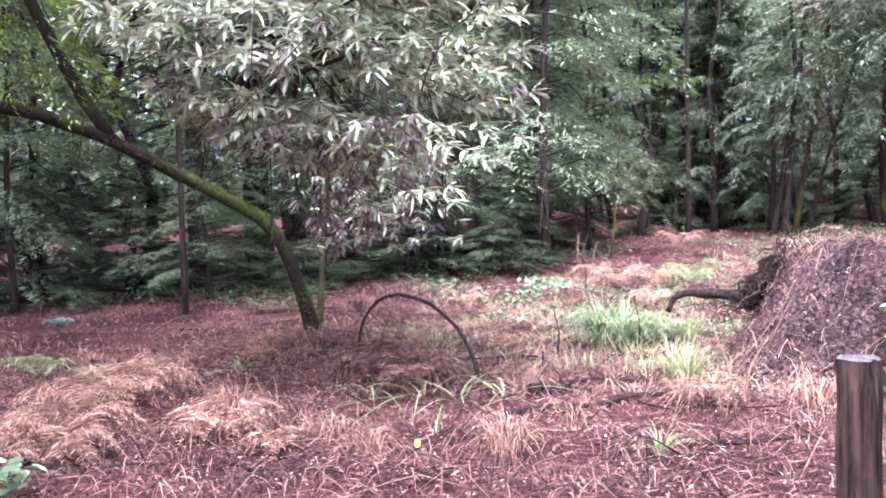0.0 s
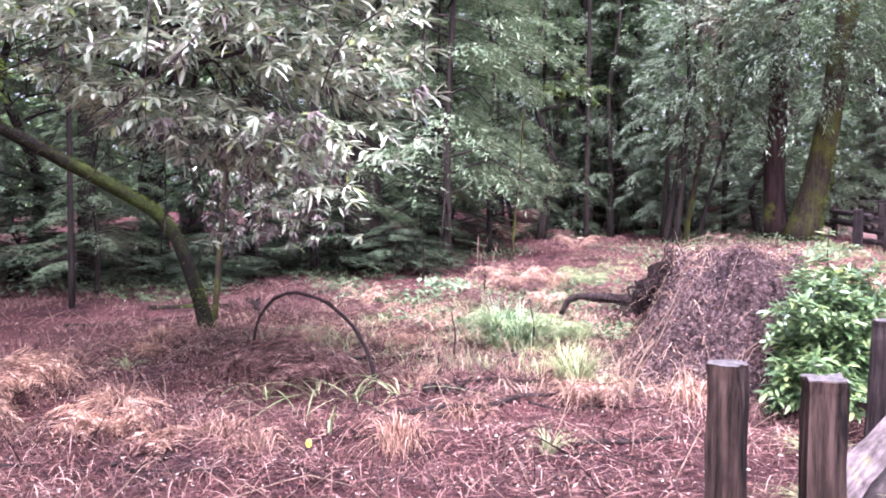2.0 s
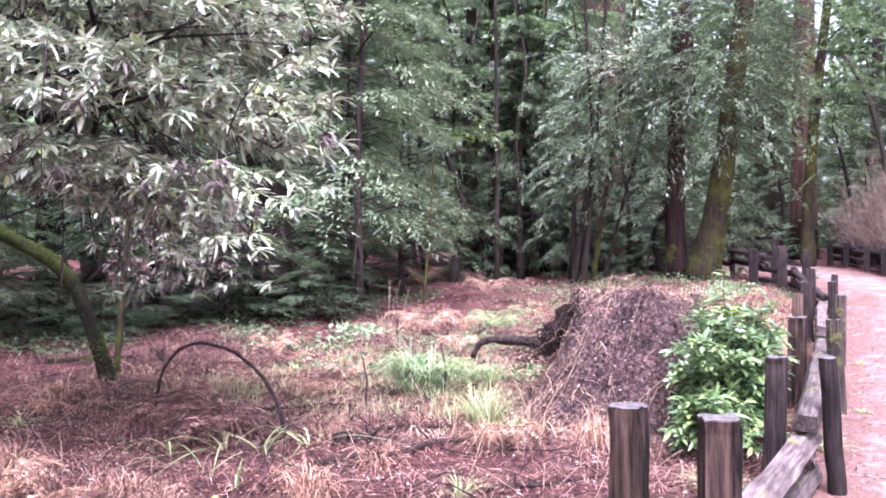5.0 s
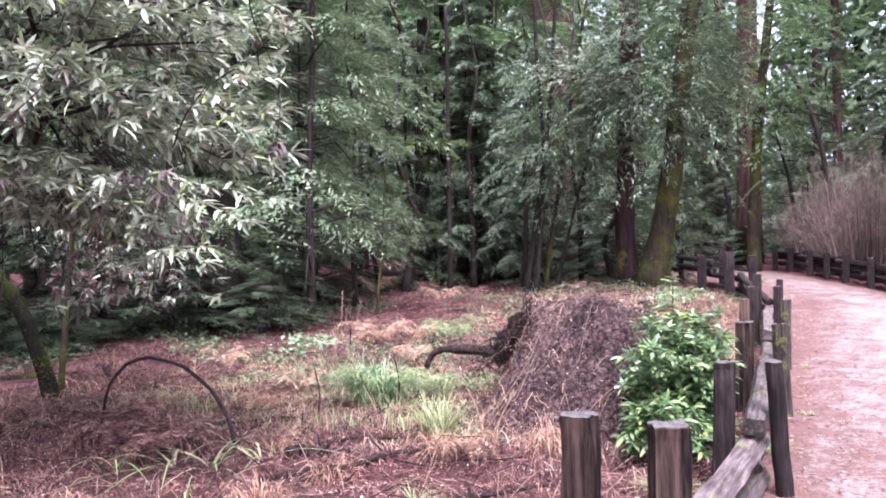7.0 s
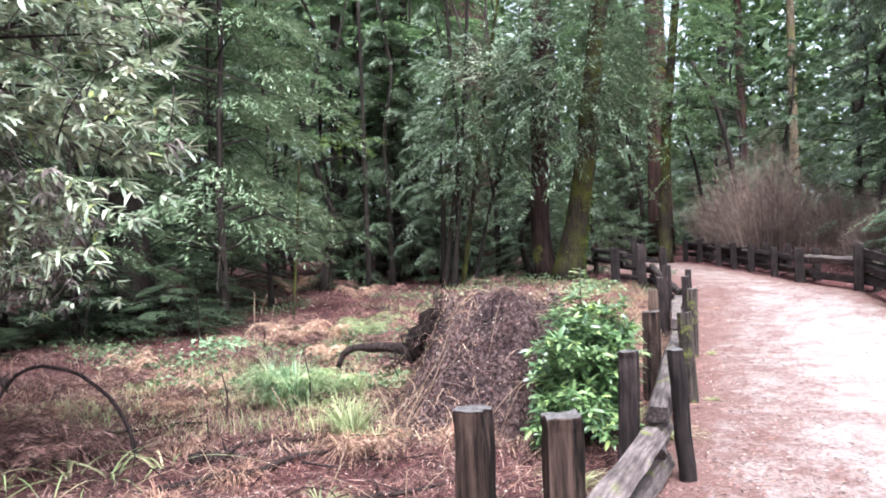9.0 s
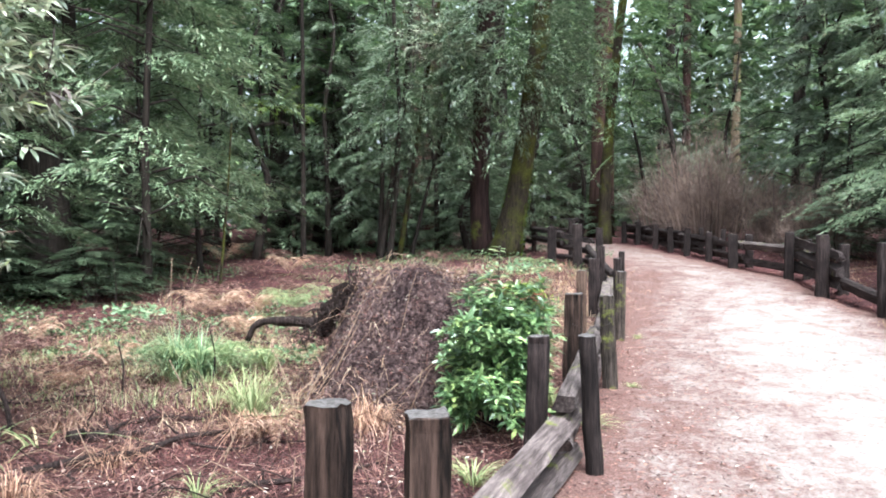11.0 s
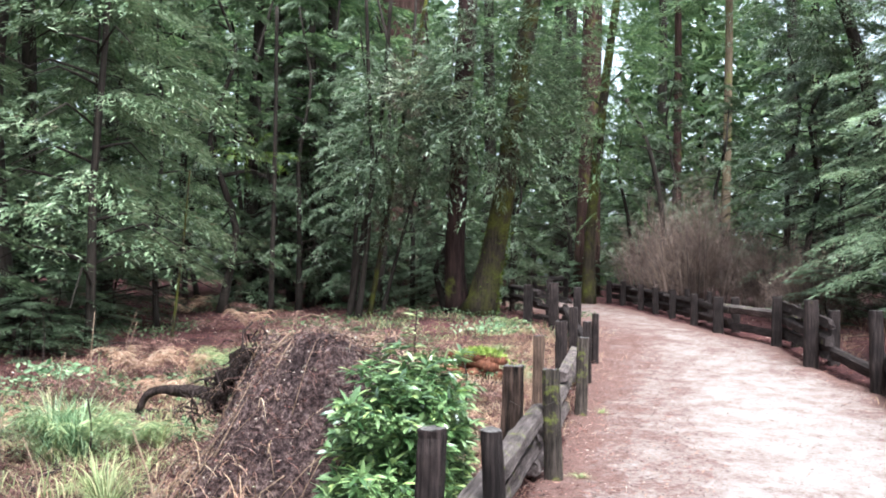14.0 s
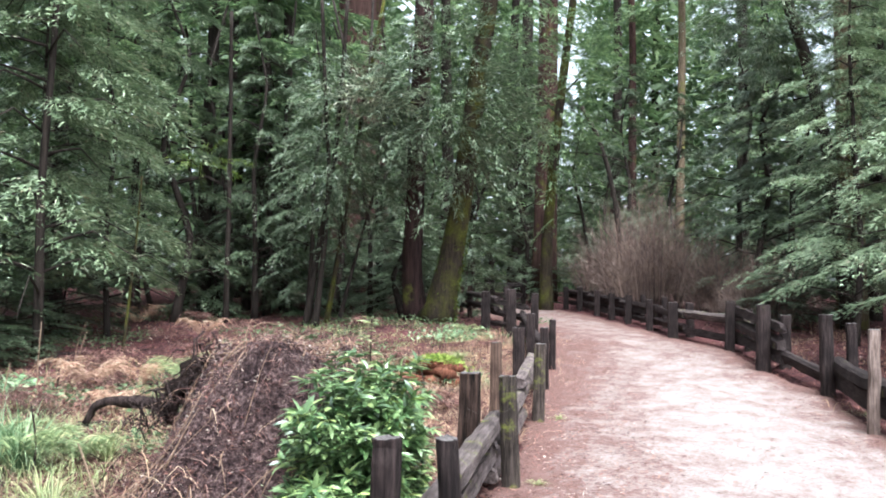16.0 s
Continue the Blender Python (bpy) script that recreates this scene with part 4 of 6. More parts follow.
def build_stems():
    """Single trunks with a shape of their own."""
    def one(name, label, pts, r0, r1, mat, seed, flare=0.4, n=18, sides=14):
        t = thing(name, label, "tree")
        piece("trunk", stem_mesh("stem", pts, r0, r1, mat, n, sides, 0.05, seed, 0.03, flare), t)
        return t

    t = one("bay_tree", "leaning bay trunk with mossy yellow green base", [(-4.1, 19.4, 0.5), (-3.87, 19.3, 0.92), (-3.65, 19.3, 2.12), (-3.34, 19.2, 3.65), (-3.02, 18.9, 5.77), (-2.64, 18.4, 7.93), (-2.26, 17.9, 9.8)], 0.34, 0.22, MOSSY_BARK, 1, 0.7)
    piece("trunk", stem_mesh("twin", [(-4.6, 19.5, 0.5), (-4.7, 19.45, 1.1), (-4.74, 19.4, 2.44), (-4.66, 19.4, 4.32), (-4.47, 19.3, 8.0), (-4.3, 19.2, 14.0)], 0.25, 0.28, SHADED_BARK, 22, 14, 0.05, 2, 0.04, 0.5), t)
    piece("crown", mesh_from("upper_spray", *spray_at(9, (-5.4, 17.7, 6.6), (1.0, 0.6, 0.45), 60, 44, 0.17, 0.045), LAUREL), t, "pale grey green spray")
    q = np.random.default_rng(15)
    n = 1500
    a, h = q.uniform(0, 6.28, n), 2.6 * q.random(n) ** 1.5
    cx, cy = np.interp(h, [0, 0.4, 1.6, 3.1], [-4.02, -3.87, -3.65, -3.34]), np.full(n, 19.32)
    rad = 0.36 + 0.2 * np.exp(-h * 2.5)
    p = np.stack([cx + np.cos(a) * rad, cy + np.sin(a) * rad, 0.5 + h], 1)
    p = p[np.sin(a * 2 + h) + q.normal(size=n) * 0.4 > -0.3]
    tagged(piece("moss", mesh_from("bay_moss", *leaves(p, random_ways(len(p), q), random_ways(len(p), q), q.uniform(0.04, 0.1, len(p)), 0.04), MOSS), t, "yellow green moss"), kind="stuff")
    piece("crown", mesh_from("leaning_crown", *spray_at(5, (-3.4, 17.9, 6.6), (2.7, 1.8, 3.6), 460, 50, 0.16, 0.046), BAY_LEAF), t)
    t = alder = one("alder_tree", "slender leaning dark trunk with mossy foot", [(-1.75, 27.5, 0.4), (-1.72, 27.46, 3.19), (-1.45, 27.2, 6.25), (-1.12, 26.7, 9.0), (-0.76, 26.0, 11.23), (-0.5, 25.5, 13)], 0.22, 0.12, MOSSY_BARK, 3)
    piece("crown", mesh_from("alder_crown", *spray_at(6, (-1.4, 26.0, 8.5), (2.4, 2, 5), 360, 46, 0.18, 0.05), CANOPY_LEAF), t)
    one("dead_tree", "bent dead stem over the brush", [(0.95, 30.6, 0.4), (0.9, 30.6, 2.6), (0.72, 30.6, 4.9), (0.47, 30.6, 6.1), (0.2, 30.6, 7.1), (-0.15, 30.6, 7.95), (-0.62, 30.6, 8.8)], 0.12, 0.08, DARK_BARK, 4)
    t = one("bay_tree", "dark bay trunk leaning towards the path", [(7.2, 22.0, 0.4), (6.9, 21.9, 2.8), (6.65, 21.76, 4.96), (6.33, 21.58, 6.52), (5.92, 21.32, 8.05), (5.44, 21.02, 9.41), (5.03, 20.74, 10.44)], 0.2, 0.14, DARK_BARK, 5)
    piece("crown", mesh_from("rlean_crown", *spray_at(7, (5.0, 21.2, 9.6), (2.2, 2.2, 2.2), 260, 48, 0.17, 0.048), BAY_LEAF), t)
    limb = [tube(resample(q, 9), np.linspace(0.05, 0.018, 9), 6, 0.05, k) for k, q in enumerate((
        [(-1.45, 27.2, 6.4), (-0.7, 27.2, 6.45), (0.3, 27.0, 6.3), (1.1, 27.0, 6.0)], [(-1.5, 27.2, 6.2), (-2.4, 27.1, 6.5), (-3.3, 27.0, 6.35)],
        [(-1.2, 26.8, 8.4), (-0.6, 26.8, 9.0), (0.1, 26.6, 9.3)], [(-1.3, 26.9, 7.8), (-2.0, 26.8, 8.5), (-2.6, 26.6, 8.9)]))]
    for q in limb:
        piece("limb", merge_tubes("alder_limb", [q], DARK_BARK), alder)
    slim = "slender dark bay tree in a leaning clump"
    one("slender_bay_tree", slim, [(-7.47, 18.41, 0.3), (-7.22, 18.53, 2.28), (-6.75, 18.48, 4.76), (-6.44, 18.16, 7.0), (-6.13, 17.62, 9.12)], 0.085, 0.05, DARK_BARK, 6)
    one("slender_bay_tree", slim, [(-7.14, 19.07, 0.3), (-6.87, 19.18, 2.14), (-6.48, 19.16, 4.36), (-6.03, 18.9, 6.69), (-5.34, 18.35, 9.32)], 0.075, 0.045, MOSSY_BARK, 7)
    one("slender_bay_tree", slim, [(-6.84, 19.18, 0.3), (-6.42, 19.34, 2.15), (-5.89, 19.38, 4.06), (-5.39, 19.28, 5.79)], 0.06, 0.03, DARK_BARK, 8)
    t = one("slender_bay_tree", slim, [(-7.11, 18.12, 0.3), (-6.87, 18.21, 2.73), (-6.72, 18.07, 4.7), (-6.73, 17.64, 6.9), (-6.63, 17.05, 8.96)], 0.08, 0.045, DARK_BARK, 9)
    piece("crown", mesh_from("clump_crown", *spray_at(8, (-6.3, 18.2, 5.6), (2.0, 1.6, 3.2), 360, 48, 0.16, 0.044), BAY_LEAF), t)
    t = one("slender_bay_tree", "thin straight dark stem with lime green sprays", [(-10.55, 19.91, 0.3), (-10.48, 19.82, 4.16), (-10.33, 19.5, 6.63), (-10.04, 18.85, 9.44)], 0.08, 0.05, DARK_BARK, 10)
    piece("crown", mesh_from("lime_spray", *spray_at(81, (-11.2, 19.4, 5.25), (1.0, 0.5, 0.3), 18, 40, 0.13, 0.04), MAPLE_LEAF), t, "lime green leafy sprays")
    one("slender_bay_tree", "thin pale stem at the forest edge", [(-9.8, 13.45, 0.0), (-9.62, 13.57, 2.37), (-9.51, 13.58, 4.0)], 0.035, 0.02, MOSSY_BARK, 11)


def spray_at(seed, centre, radii, sprays, count, leaf, width, low=-1.0, length=(0.4, 1.1)):
    """Sprays filling a lumpy volume."""
    r = np.random.default_rng(seed)
    d = random_ways(sprays, r)
    q = r.uniform(0.25, 1, sprays)[:, None] ** 0.5
    lump = (0.75 + 0.25 * np.sin(d[:, :1] * 5 + 2 * d[:, 1:2] * 4 + seed))
    start = np.asarray(centre) + d * q * lump * np.asarray(radii)
    way = d * (1, 1, 0.3) + r.normal(size=d.shape) * 0.35
    return spray_leaves(r, start, way, r.uniform(*length, sprays), count, leaf, width, 0.4)


build_stems()


def whorls(r, tips, ways, per, leaf, width, spread_a=0.75, droop=0.16):
    """Rosettes of long pointed leaves at twig ends."""
    n = len(tips)
    ways = unit(ways)
    a = unit(np.cross(ways, UP + 0.01))
    b = np.cross(ways, a)
    ph = (np.arange(per)[None] * 2.4 + r.uniform(0, 6.28, (n, 1)))
    fw = r.uniform(0.15, 1.0, (n, per, 1))
    d = ways[:, None] * fw + (a[:, None] * np.cos(ph)[..., None] + b[:, None] * np.sin(ph)[..., None]) * spread_a
    d[..., 2] = d[..., 2] * 0.45 - 0.04
    back = r.uniform(0, 0.09, (n, per, 1))
    pos = tips[:, None] - ways[:, None] * back
    nor = UP + r.normal(size=d.shape) * 0.25
    m = n * per
    return leaves(pos.reshape(-1, 3), d.reshape(-1, 3), nor.reshape(-1, 3), leaf * r.uniform(0.6, 1.2, m), width * r.uniform(0.75, 1.2, m), 0.18, True, droop)


def build_leaning_laurel():
    """The mossy leaning laurel whose leafy boughs hang over the clearing."""
    r = np.random.default_rng(12)
    tree = thing("laurel_tree", "leaning mossy laurel with pale drooping leathery leaves", "tree")
    stem = [(-7.95, 2.02, -0.15), (-7.98, 2.0, 0.05), (-8.1, 1.94, 0.52), (-8.26, 1.82, 1.12), (-8.42, 1.64, 1.5), (-8.72, 1.26, 1.8), (-9.09, 0.7, 2.18), (-9.46, 0.02, 2.6), (-9.76, -0.64, 2.86), (-10.03, -1.28, 2.97), (-10.6, -2.4, 3.0)]
    piece("trunk", stem_mesh("lean_trunk", stem, 0.085, 0.075, LEAN_BARK, 30, 14, 0.06, 3, 0.0, 0.5), tree, "curved trunk thick with green moss")
    # moss on the upper side of the trunk and all round its foot
    c = resample(stem, 200)
    t = unit(np.gradient(c, axis=0))
    n = 8200
    k = (199 * r.random(n) ** 0.95 * 0.99).astype(int)
    out = random_ways(n, r) + UP * np.where(k < 22, 0.0, 0.9)[:, None]
    out = unit(out - t[k] * np.sum(out * t[k], 1)[:, None])
    gap = bumps(k * 0.05, out[:, 2] * 2, 2.0, 45) + r.normal(size=n) * 0.15 > -0.12
    k, out = k[gap], out[gap]
    grow = np.where(k < 22, 0.018, 0.0) + 0.071
    p = c[k] + out * (grow * r.uniform(0.93, 1.12, len(k)))[:, None]
    tagged(piece("moss", mesh_from("trunk_moss", *leaves(p, out * 0.7 + random_ways(len(k), r), random_ways(len(k), r) + out, r.uniform(0.012, 0.034, len(k)), 0.014), MOSS), tree, "yellow green moss on trunk"), kind="stuff")
    piece("trunk", stem_mesh("lean_second", [(-8.12, 2.22, -0.1), (-8.16, 2.38, 1.01), (-8.12, 2.45, 1.92), (-7.9, 2.4, 2.7), (-7.0, 1.6, 3.6)], 0.045, 0.025, MOSSY_BARK, 14, 9, 0.05, 4), tree)
    piece("limb", stem_mesh("lean_limb", [(-9.4, 0.12, 2.55), (-9.5, -0.2, 3.1), (-9.56, -0.6, 3.9), (-9.53, -0.97, 4.64), (-9.0, -1.2, 5.6)], 0.085, 0.05, LEAN_BARK, 14, 10, 0.05, 5), tree)
    piece("foliage", mesh_from("mossy_foliage", *spray_at(14, (-9.7, -0.9, 4.2), (1.3, 1.0, 1.4), 150, 44, 0.10, 0.03), MAPLE_LEAF), tree, "yellow green mossy sprays")
    # boughs reaching out over the clearing
    centre, radii = np.array((-5.6, -0.15, 3.15)), np.array((2.55, 1.8, 1.85))
    tw = []
    hubs = []
    for k in range(34):
        d = random_ways(1, r)[0]
        end = centre + d * radii * r.uniform(0.55, 0.95)
        end[2] = max(end[2], 1.75)
        a = np.array((-7.3, 0.9, 3.3)) + r.normal(size=3) * (0.5, 0.5, 0.5)
        mid = (a + end) / 2 + np.array((0, 0, 0.25)) + r.normal(size=3) * 0.15
        tw.append(tube(resample([a, mid, end], 9), np.linspace(0.028, 0.007, 9), 6, 0.05, k))
        hubs.append(end)
    for k in range(150):
        a = hubs[k % len(hubs)] + r.normal(size=3) * 0.3
        b = a + r.normal(size=3) * (0.4, 0.4, 0.2) - np.array((0, 0, 0.9)) * r.random()
        b[2] = max(b[2], 1.15)
        tw.append(tube(resample([a, (a + b) / 2 + r.normal(size=3) * 0.06, b], 5), np.linspace(0.007, 0.003, 5), 4, 0.05, k))
    tagged(piece("bough", merge_tubes("lean_boughs", tw, DEADWOOD), tree, "thin bare brown boughs"), kind="stuff")
    n = 2900
    d = random_ways(n, r)
    q = r.uniform(0.2, 1, (n, 1)) ** 0.45
    lay = np.sin(d[:, 2:3] * 9 + d[:, :1] * 3 + d[:, 1:2] * 5)
    p = centre + d * q * radii * (0.86 + 0.14 * lay)
    layer = np.sin((p[:, 2] + 0.22 * p[:, 0] + 0.1 * np.sin(p[:, 1] * 2.5)) * 7.5)
    along = (p[:, 0] - 0.32) * 0.77 + (p[:, 1] + 5.36) * 0.64
    keep = (p[:, 2] > 1.45 + 0.15 * np.sin(p[:, 0] * 3) + 0.85 * np.maximum(0, -along - 1.0)) & (layer > -0.6)
    p, d = p[keep], d[keep]
    low = p[:, 2] < 2.4
    ways = d * (1, 1, 0.25) + np.array((0.35, -0.25, -0.15)) + r.normal(size=d.shape) * 0.3
    dry = (r.random(len(p)) < np.where(low, 0.3, 0.08))
    piece("crown", mesh_from("laurel_crown", *whorls(r, p[~dry], ways[~dry], 9, 0.165, 0.042), LAUREL), tree)
    piece("foliage", mesh_from("laurel_dry", *whorls(r, p[dry], ways[dry] - (0, 0, 0.7), 8, 0.14, 0.035, 0.5, 0.4), LAUREL_DEAD), tree, "dry brownish hanging leaves")
    # sparse dry leaves that hang low round the second stem
    n = 260
    q = r.random((n, 3))
    low_p = np.stack([-8.9 + 3.6 * q[:, 0], np.where(q[:, 0] < 0.55, 2.4, 0.9) + 1.1 * q[:, 1], 1.05 + 1.2 * q[:, 2] ** 0.8 + 0.25 * np.abs(q[:, 0] - 0.45)], 1)
    low_w = r.normal(size=(n, 3)) * (0.7, 0.7, 0.2) - (0, 0, 0.55)
    piece("foliage", mesh_from("laurel_low", *whorls(r, low_p[:150], low_w[:150], 6, 0.15, 0.038, 0.6, 0.3), LAUREL_DEAD), tree, "dry brownish hanging leaves")
    piece("foliage", mesh_from("laurel_low_green", *whorls(r, low_p[150:], low_w[150:], 6, 0.15, 0.04, 0.7, 0.2), LAUREL), tree)
    hang = [tube(resample([p + (0, 0, 0.02), p + (r.normal() * 0.1, r.normal() * 0.1, 0.4), (p + (-6.9, 0.9, 3.3)) / 2 + (0, 0, 0.3)], 6), np.linspace(0.003, 0.006, 6), 4, 0.05, k) for k, p in enumerate(low_p[::3])]
    tagged(piece("bough", merge_tubes("laurel_hanging", hang, DEADWOOD), tree, "thin bare brown boughs"), kind="stuff")
    # a long spray that ends the boughs on the clearing's side
    tips, wy = [], []
    for (x, y, z), (ex, ey, ez) in (((-4.2, -0.5, 2.35), (-2.75, -0.85, 2.02)), ((-4.3, -0.3, 2.2), (-2.95, -0.8, 1.86)), ((-4.1, 0.0, 3.1), (-3.0, -0.4, 2.9)), ((-4.2, -0.2, 2.8), (-3.1, -0.5, 2.5)), ((-4.5, -0.5, 1.9), (-3.3, -0.7, 1.62))):
        for q in np.linspace(0.25, 1, 9):
            tips.append((x + (ex - x) * q + r.normal() * 0.05, y + (ey - y) * q + r.normal() * 0.05, z + (ez - z) * q + r.normal() * 0.04))
            wy.append((ex - x, ey - y, ez - z))
    piece("foliage", mesh_from("laurel_tips", *whorls(r, np.array(tips), np.array(wy), 6, 0.16, 0.036, 0.55), LAUREL), tree)


build_leaning_laurel()


def build_shrub():
    """Glossy green shrub between the mound and the fence."""
    r = np.random.default_rng(5)
    shrub = thing("evergreen_shrub", "glossy bright green evergreen shrub beside the fence", "shrub", at=(-0.62, 1.7, float(ground_z(-0.62, 1.7))))
    n = 1000
    d = random_ways(n, r)
    d[:, 2] = np.abs(d[:, 2]) * 1.5 - 0.6
    d = unit(d)
    q = r.uniform(0.35, 1, (n, 1)) ** 0.5
    p = np.array((-0.05, 0.18, 0.53)) + d * q * np.array((0.45, 1.04, 0.72)) * (0.85 + 0.16 * np.sin(d[:, :1] * 6 + d[:, 2:3] * 5) + 0.17 * np.sin(d[:, 1:2] * 11 + d[:, 2:3] * 7))
    ways = d + np.array((0, 0, 0.5)) + r.normal(size=d.shape) * 0.3
    piece("foliage", mesh_from("shrub_leaves", *whorls(r, p, ways, 8, 0.112, 0.036, 0.7, 0.2), SHRUB_LEAF), shrub)
    shoot = np.array((-0.2, 0.75, 1.15)) + np.stack([0.03 * np.sin(np.arange(9)), 0.03 * np.cos(np.arange(9)), 0.035 * np.arange(9)], 1)
    piece("foliage", mesh_from("shrub_shoot", *whorls(r, shoot, np.tile((0.05, 0.0, 1.0), (9, 1)), 4, 0.1, 0.03, 0.9, 0.2), FERN), shrub, "pale green upright shoot")
    st = [tube(resample([(0.0, 0.6, 0.5), (-0.18, 0.74, 1.1), shoot[-1]], 8), np.linspace(0.008, 0.004, 8), 5, 0.05, 60)]
    for k in range(22):
        e = p[k * 20] * (0.9, 0.9, 0.95)
        st.append(tube(resample([(r.normal() * 0.08, 0.1 + r.normal() * 0.12, -0.08), e * 0.5 + np.array((0, 0, 0.05)), e], 7), np.linspace(0.012, 0.004, 7), 5, 0.05, k))
    piece("stem", merge_tubes("shrub_stems", st, DARK_BARK), shrub)


build_shrub()


def build_brush():
    """Bare brown brush behind the fence."""
    for k, (x, y, rad, h, n) in enumerate(((2.1, 28.0, 2.7, 4.3, 1000), (4.2, 26.0, 1.4, 2.6, 360), (0.9, 31.0, 2.2, 4.0, 600), (5.0, 22.6, 1.5, 2.2, 300))):
        r = np.random.default_rng(80 + k)
        b = thing("bare_shrub", "leafless reddish brown brush behind the fence", "shrub", "bare brush", (x, y, float(ground_z(x, y))))
        a = r.uniform(0, 6.28, n)
        out = rad * np.sqrt(r.random(n))
        lump = 1 + 0.22 * np.sin(a * 3 + k) + 0.16 * np.sin(a * 7 + 2 * k) + 0.12 * np.sin(out * 4 + a * 2)
        top = np.stack([np.cos(a) * out, np.sin(a) * out, h * (1 - 0.55 * (out / rad) ** 2) * r.uniform(0.45, 1.0, n) * lump], 1)
        base = np.stack([np.cos(a) * out * 0.7, np.sin(a) * out * 0.7, np.full(n, -0.05)], 1)
        st = []
        for i in range(70):
            st.append(tube(resample([base[i], base[i] * 0.4 + top[i] * 0.6 + (0, 0, 0.2), top[i]], 6), np.linspace(0.03, 0.008, 6), 4, 0.05, i))
        piece("stem", merge_tubes("brush_stems", st, TWIGS), b)
        m = n * 15
        p = top[r.integers(0, n, m)] * r.uniform(0.35, 1.02, (m, 1)) + r.normal(size=(m, 3)) * 0.12
        d = unit(p + (0, 0, 0.6)) + r.normal(size=(m, 3)) * 0.6
        piece("twig", mesh_from("brush_twigs", *leaves(p, d, random_ways(m, r), r.uniform(0.25, 0.8, m), 0.014, slim=True), TWIGS), b)


build_brush()


def build_far_woods():
    """Woods beyond the trees that can be told apart."""
    r = np.random.default_rng(99)
    n = 270000
    a = r.uniform(radians(-75), radians(60), n)
    dist = r.uniform(62, 95, n)
    z = 46 * r.random(n) ** 1.05
    p = np.stack([np.sin(a) * dist, np.cos(a) * dist - 4, z], 1)
    thin = np.sin(a * 23) + np.sin(a * 41 + 1) + np.sin(a * 67 + 2)
    keep = (z < 27 + 6 * thin + r.normal(size=n) * 2.5) | (a < -0.25)
    p = p[keep]
    m = len(p)
    d = random_ways(m, r) * (1, 1, 0.4) - (0, 0, 0.25)
    v, f = leaves(p, d, UP + r.normal(size=(m, 3)) * 0.8, r.uniform(0.7, 1.5, m), r.uniform(0.4, 0.8, m), slim=True)
    tagged(new("far_woods", mesh_from("far_woods", v, f, CANOPY_LEAF)), "dense green woods closing the distance", "woods", kind="stuff")


build_far_woods()

# ---- undergrowth and litter ----


def blades(r, base, count, h, spread_b, width, bend=0.6, seg=4, lo=0.15, scatter_r=0.0):
    """A tuft of arching blades round a point."""
    a = r.uniform(0, 6.283, count)
    l = h * r.uniform(0.5, 1.15, count)
    lean = spread_b * r.uniform(lo, 1.0, count)
    d = np.stack([np.cos(a), np.sin(a), np.zeros(count)], 1)
    side = np.stack([-np.sin(a), np.cos(a), np.zeros(count)], 1)
    root = np.asarray(base) + d * (r.random(count) * 0.3 * spread_b * 0.5)[:, None]
    if scatter_r:
        root = root + r.normal(size=(count, 3)) * (scatter_r, scatter_r, 0)
        root[:, 2] = surface_z(root[:, 0], root[:, 1])
    rows = []
    for k in range(seg + 1):
        q = k / seg
        c = root + d * (lean * q * (0.4 + 0.6 * q))[:, None] + UP * (l * (q - bend * q ** 2.4 * np.minimum(1, lean / max(h, 0.01) * 1.5)))[:, None]
        w = width * (1 - q ** 2 * 0.92)
        rows += [c - side * w / 2, c + side * w / 2]
    v = np.stack(rows, 1)
    f = np.array([[2 * k, 2 * k + 1, 2 * k + 3, 2 * k + 2] for k in range(seg)])
    return v.reshape(-1, 3), (f[None] + 2 * (seg + 1) * np.arange(count)[:, None, None]).reshape(-1, 4)


def fronds(r, base, count, length, mat_w, up=0.7, droop=0.9, leaf=0.18, width=0.0105):
    """Fern fronds: arching stalks with leaflets on both sides."""
    vs = []
    per = 58
    q = np.linspace(0.12, 1, per)
    for k in range(count):
        a = r.uniform(0, 6.283)
        l = length * r.uniform(0.6, 1.1)
        d = np.array((math.cos(a), math.sin(a), 0))
        s = np.array((-d[1], d[0], 0))
        p = np.asarray(base) + d * (l * q * 0.8)[:, None] + UP * (l * (up * q - droop * q * q))[:, None]
        sg = np.where(np.arange(per) % 2 == 0, 1, -1)[:, None]
        way = s * sg + d * 0.5 + r.normal(size=(per, 3)) * 0.2 - UP * 0.25
        vs.append(leaves(p, way, UP + r.normal(size=(per, 3)) * 0.3, l * leaf * np.sin(q * 2.7 + 0.35) * r.uniform(0.7, 1.2, per), width * mat_w))
        vs.append(leaves(p[:-1], np.diff(p, axis=0), s[None] + r.normal(size=(per - 1, 3)) * 0.01, np.linalg.norm(np.diff(p, axis=0), axis=1) * 1.3, 0.007))
    return merge(vs)


def spot(x, y, dz=0.0):
    return np.array((x, y, float(surface_z(x, y)) + dz))


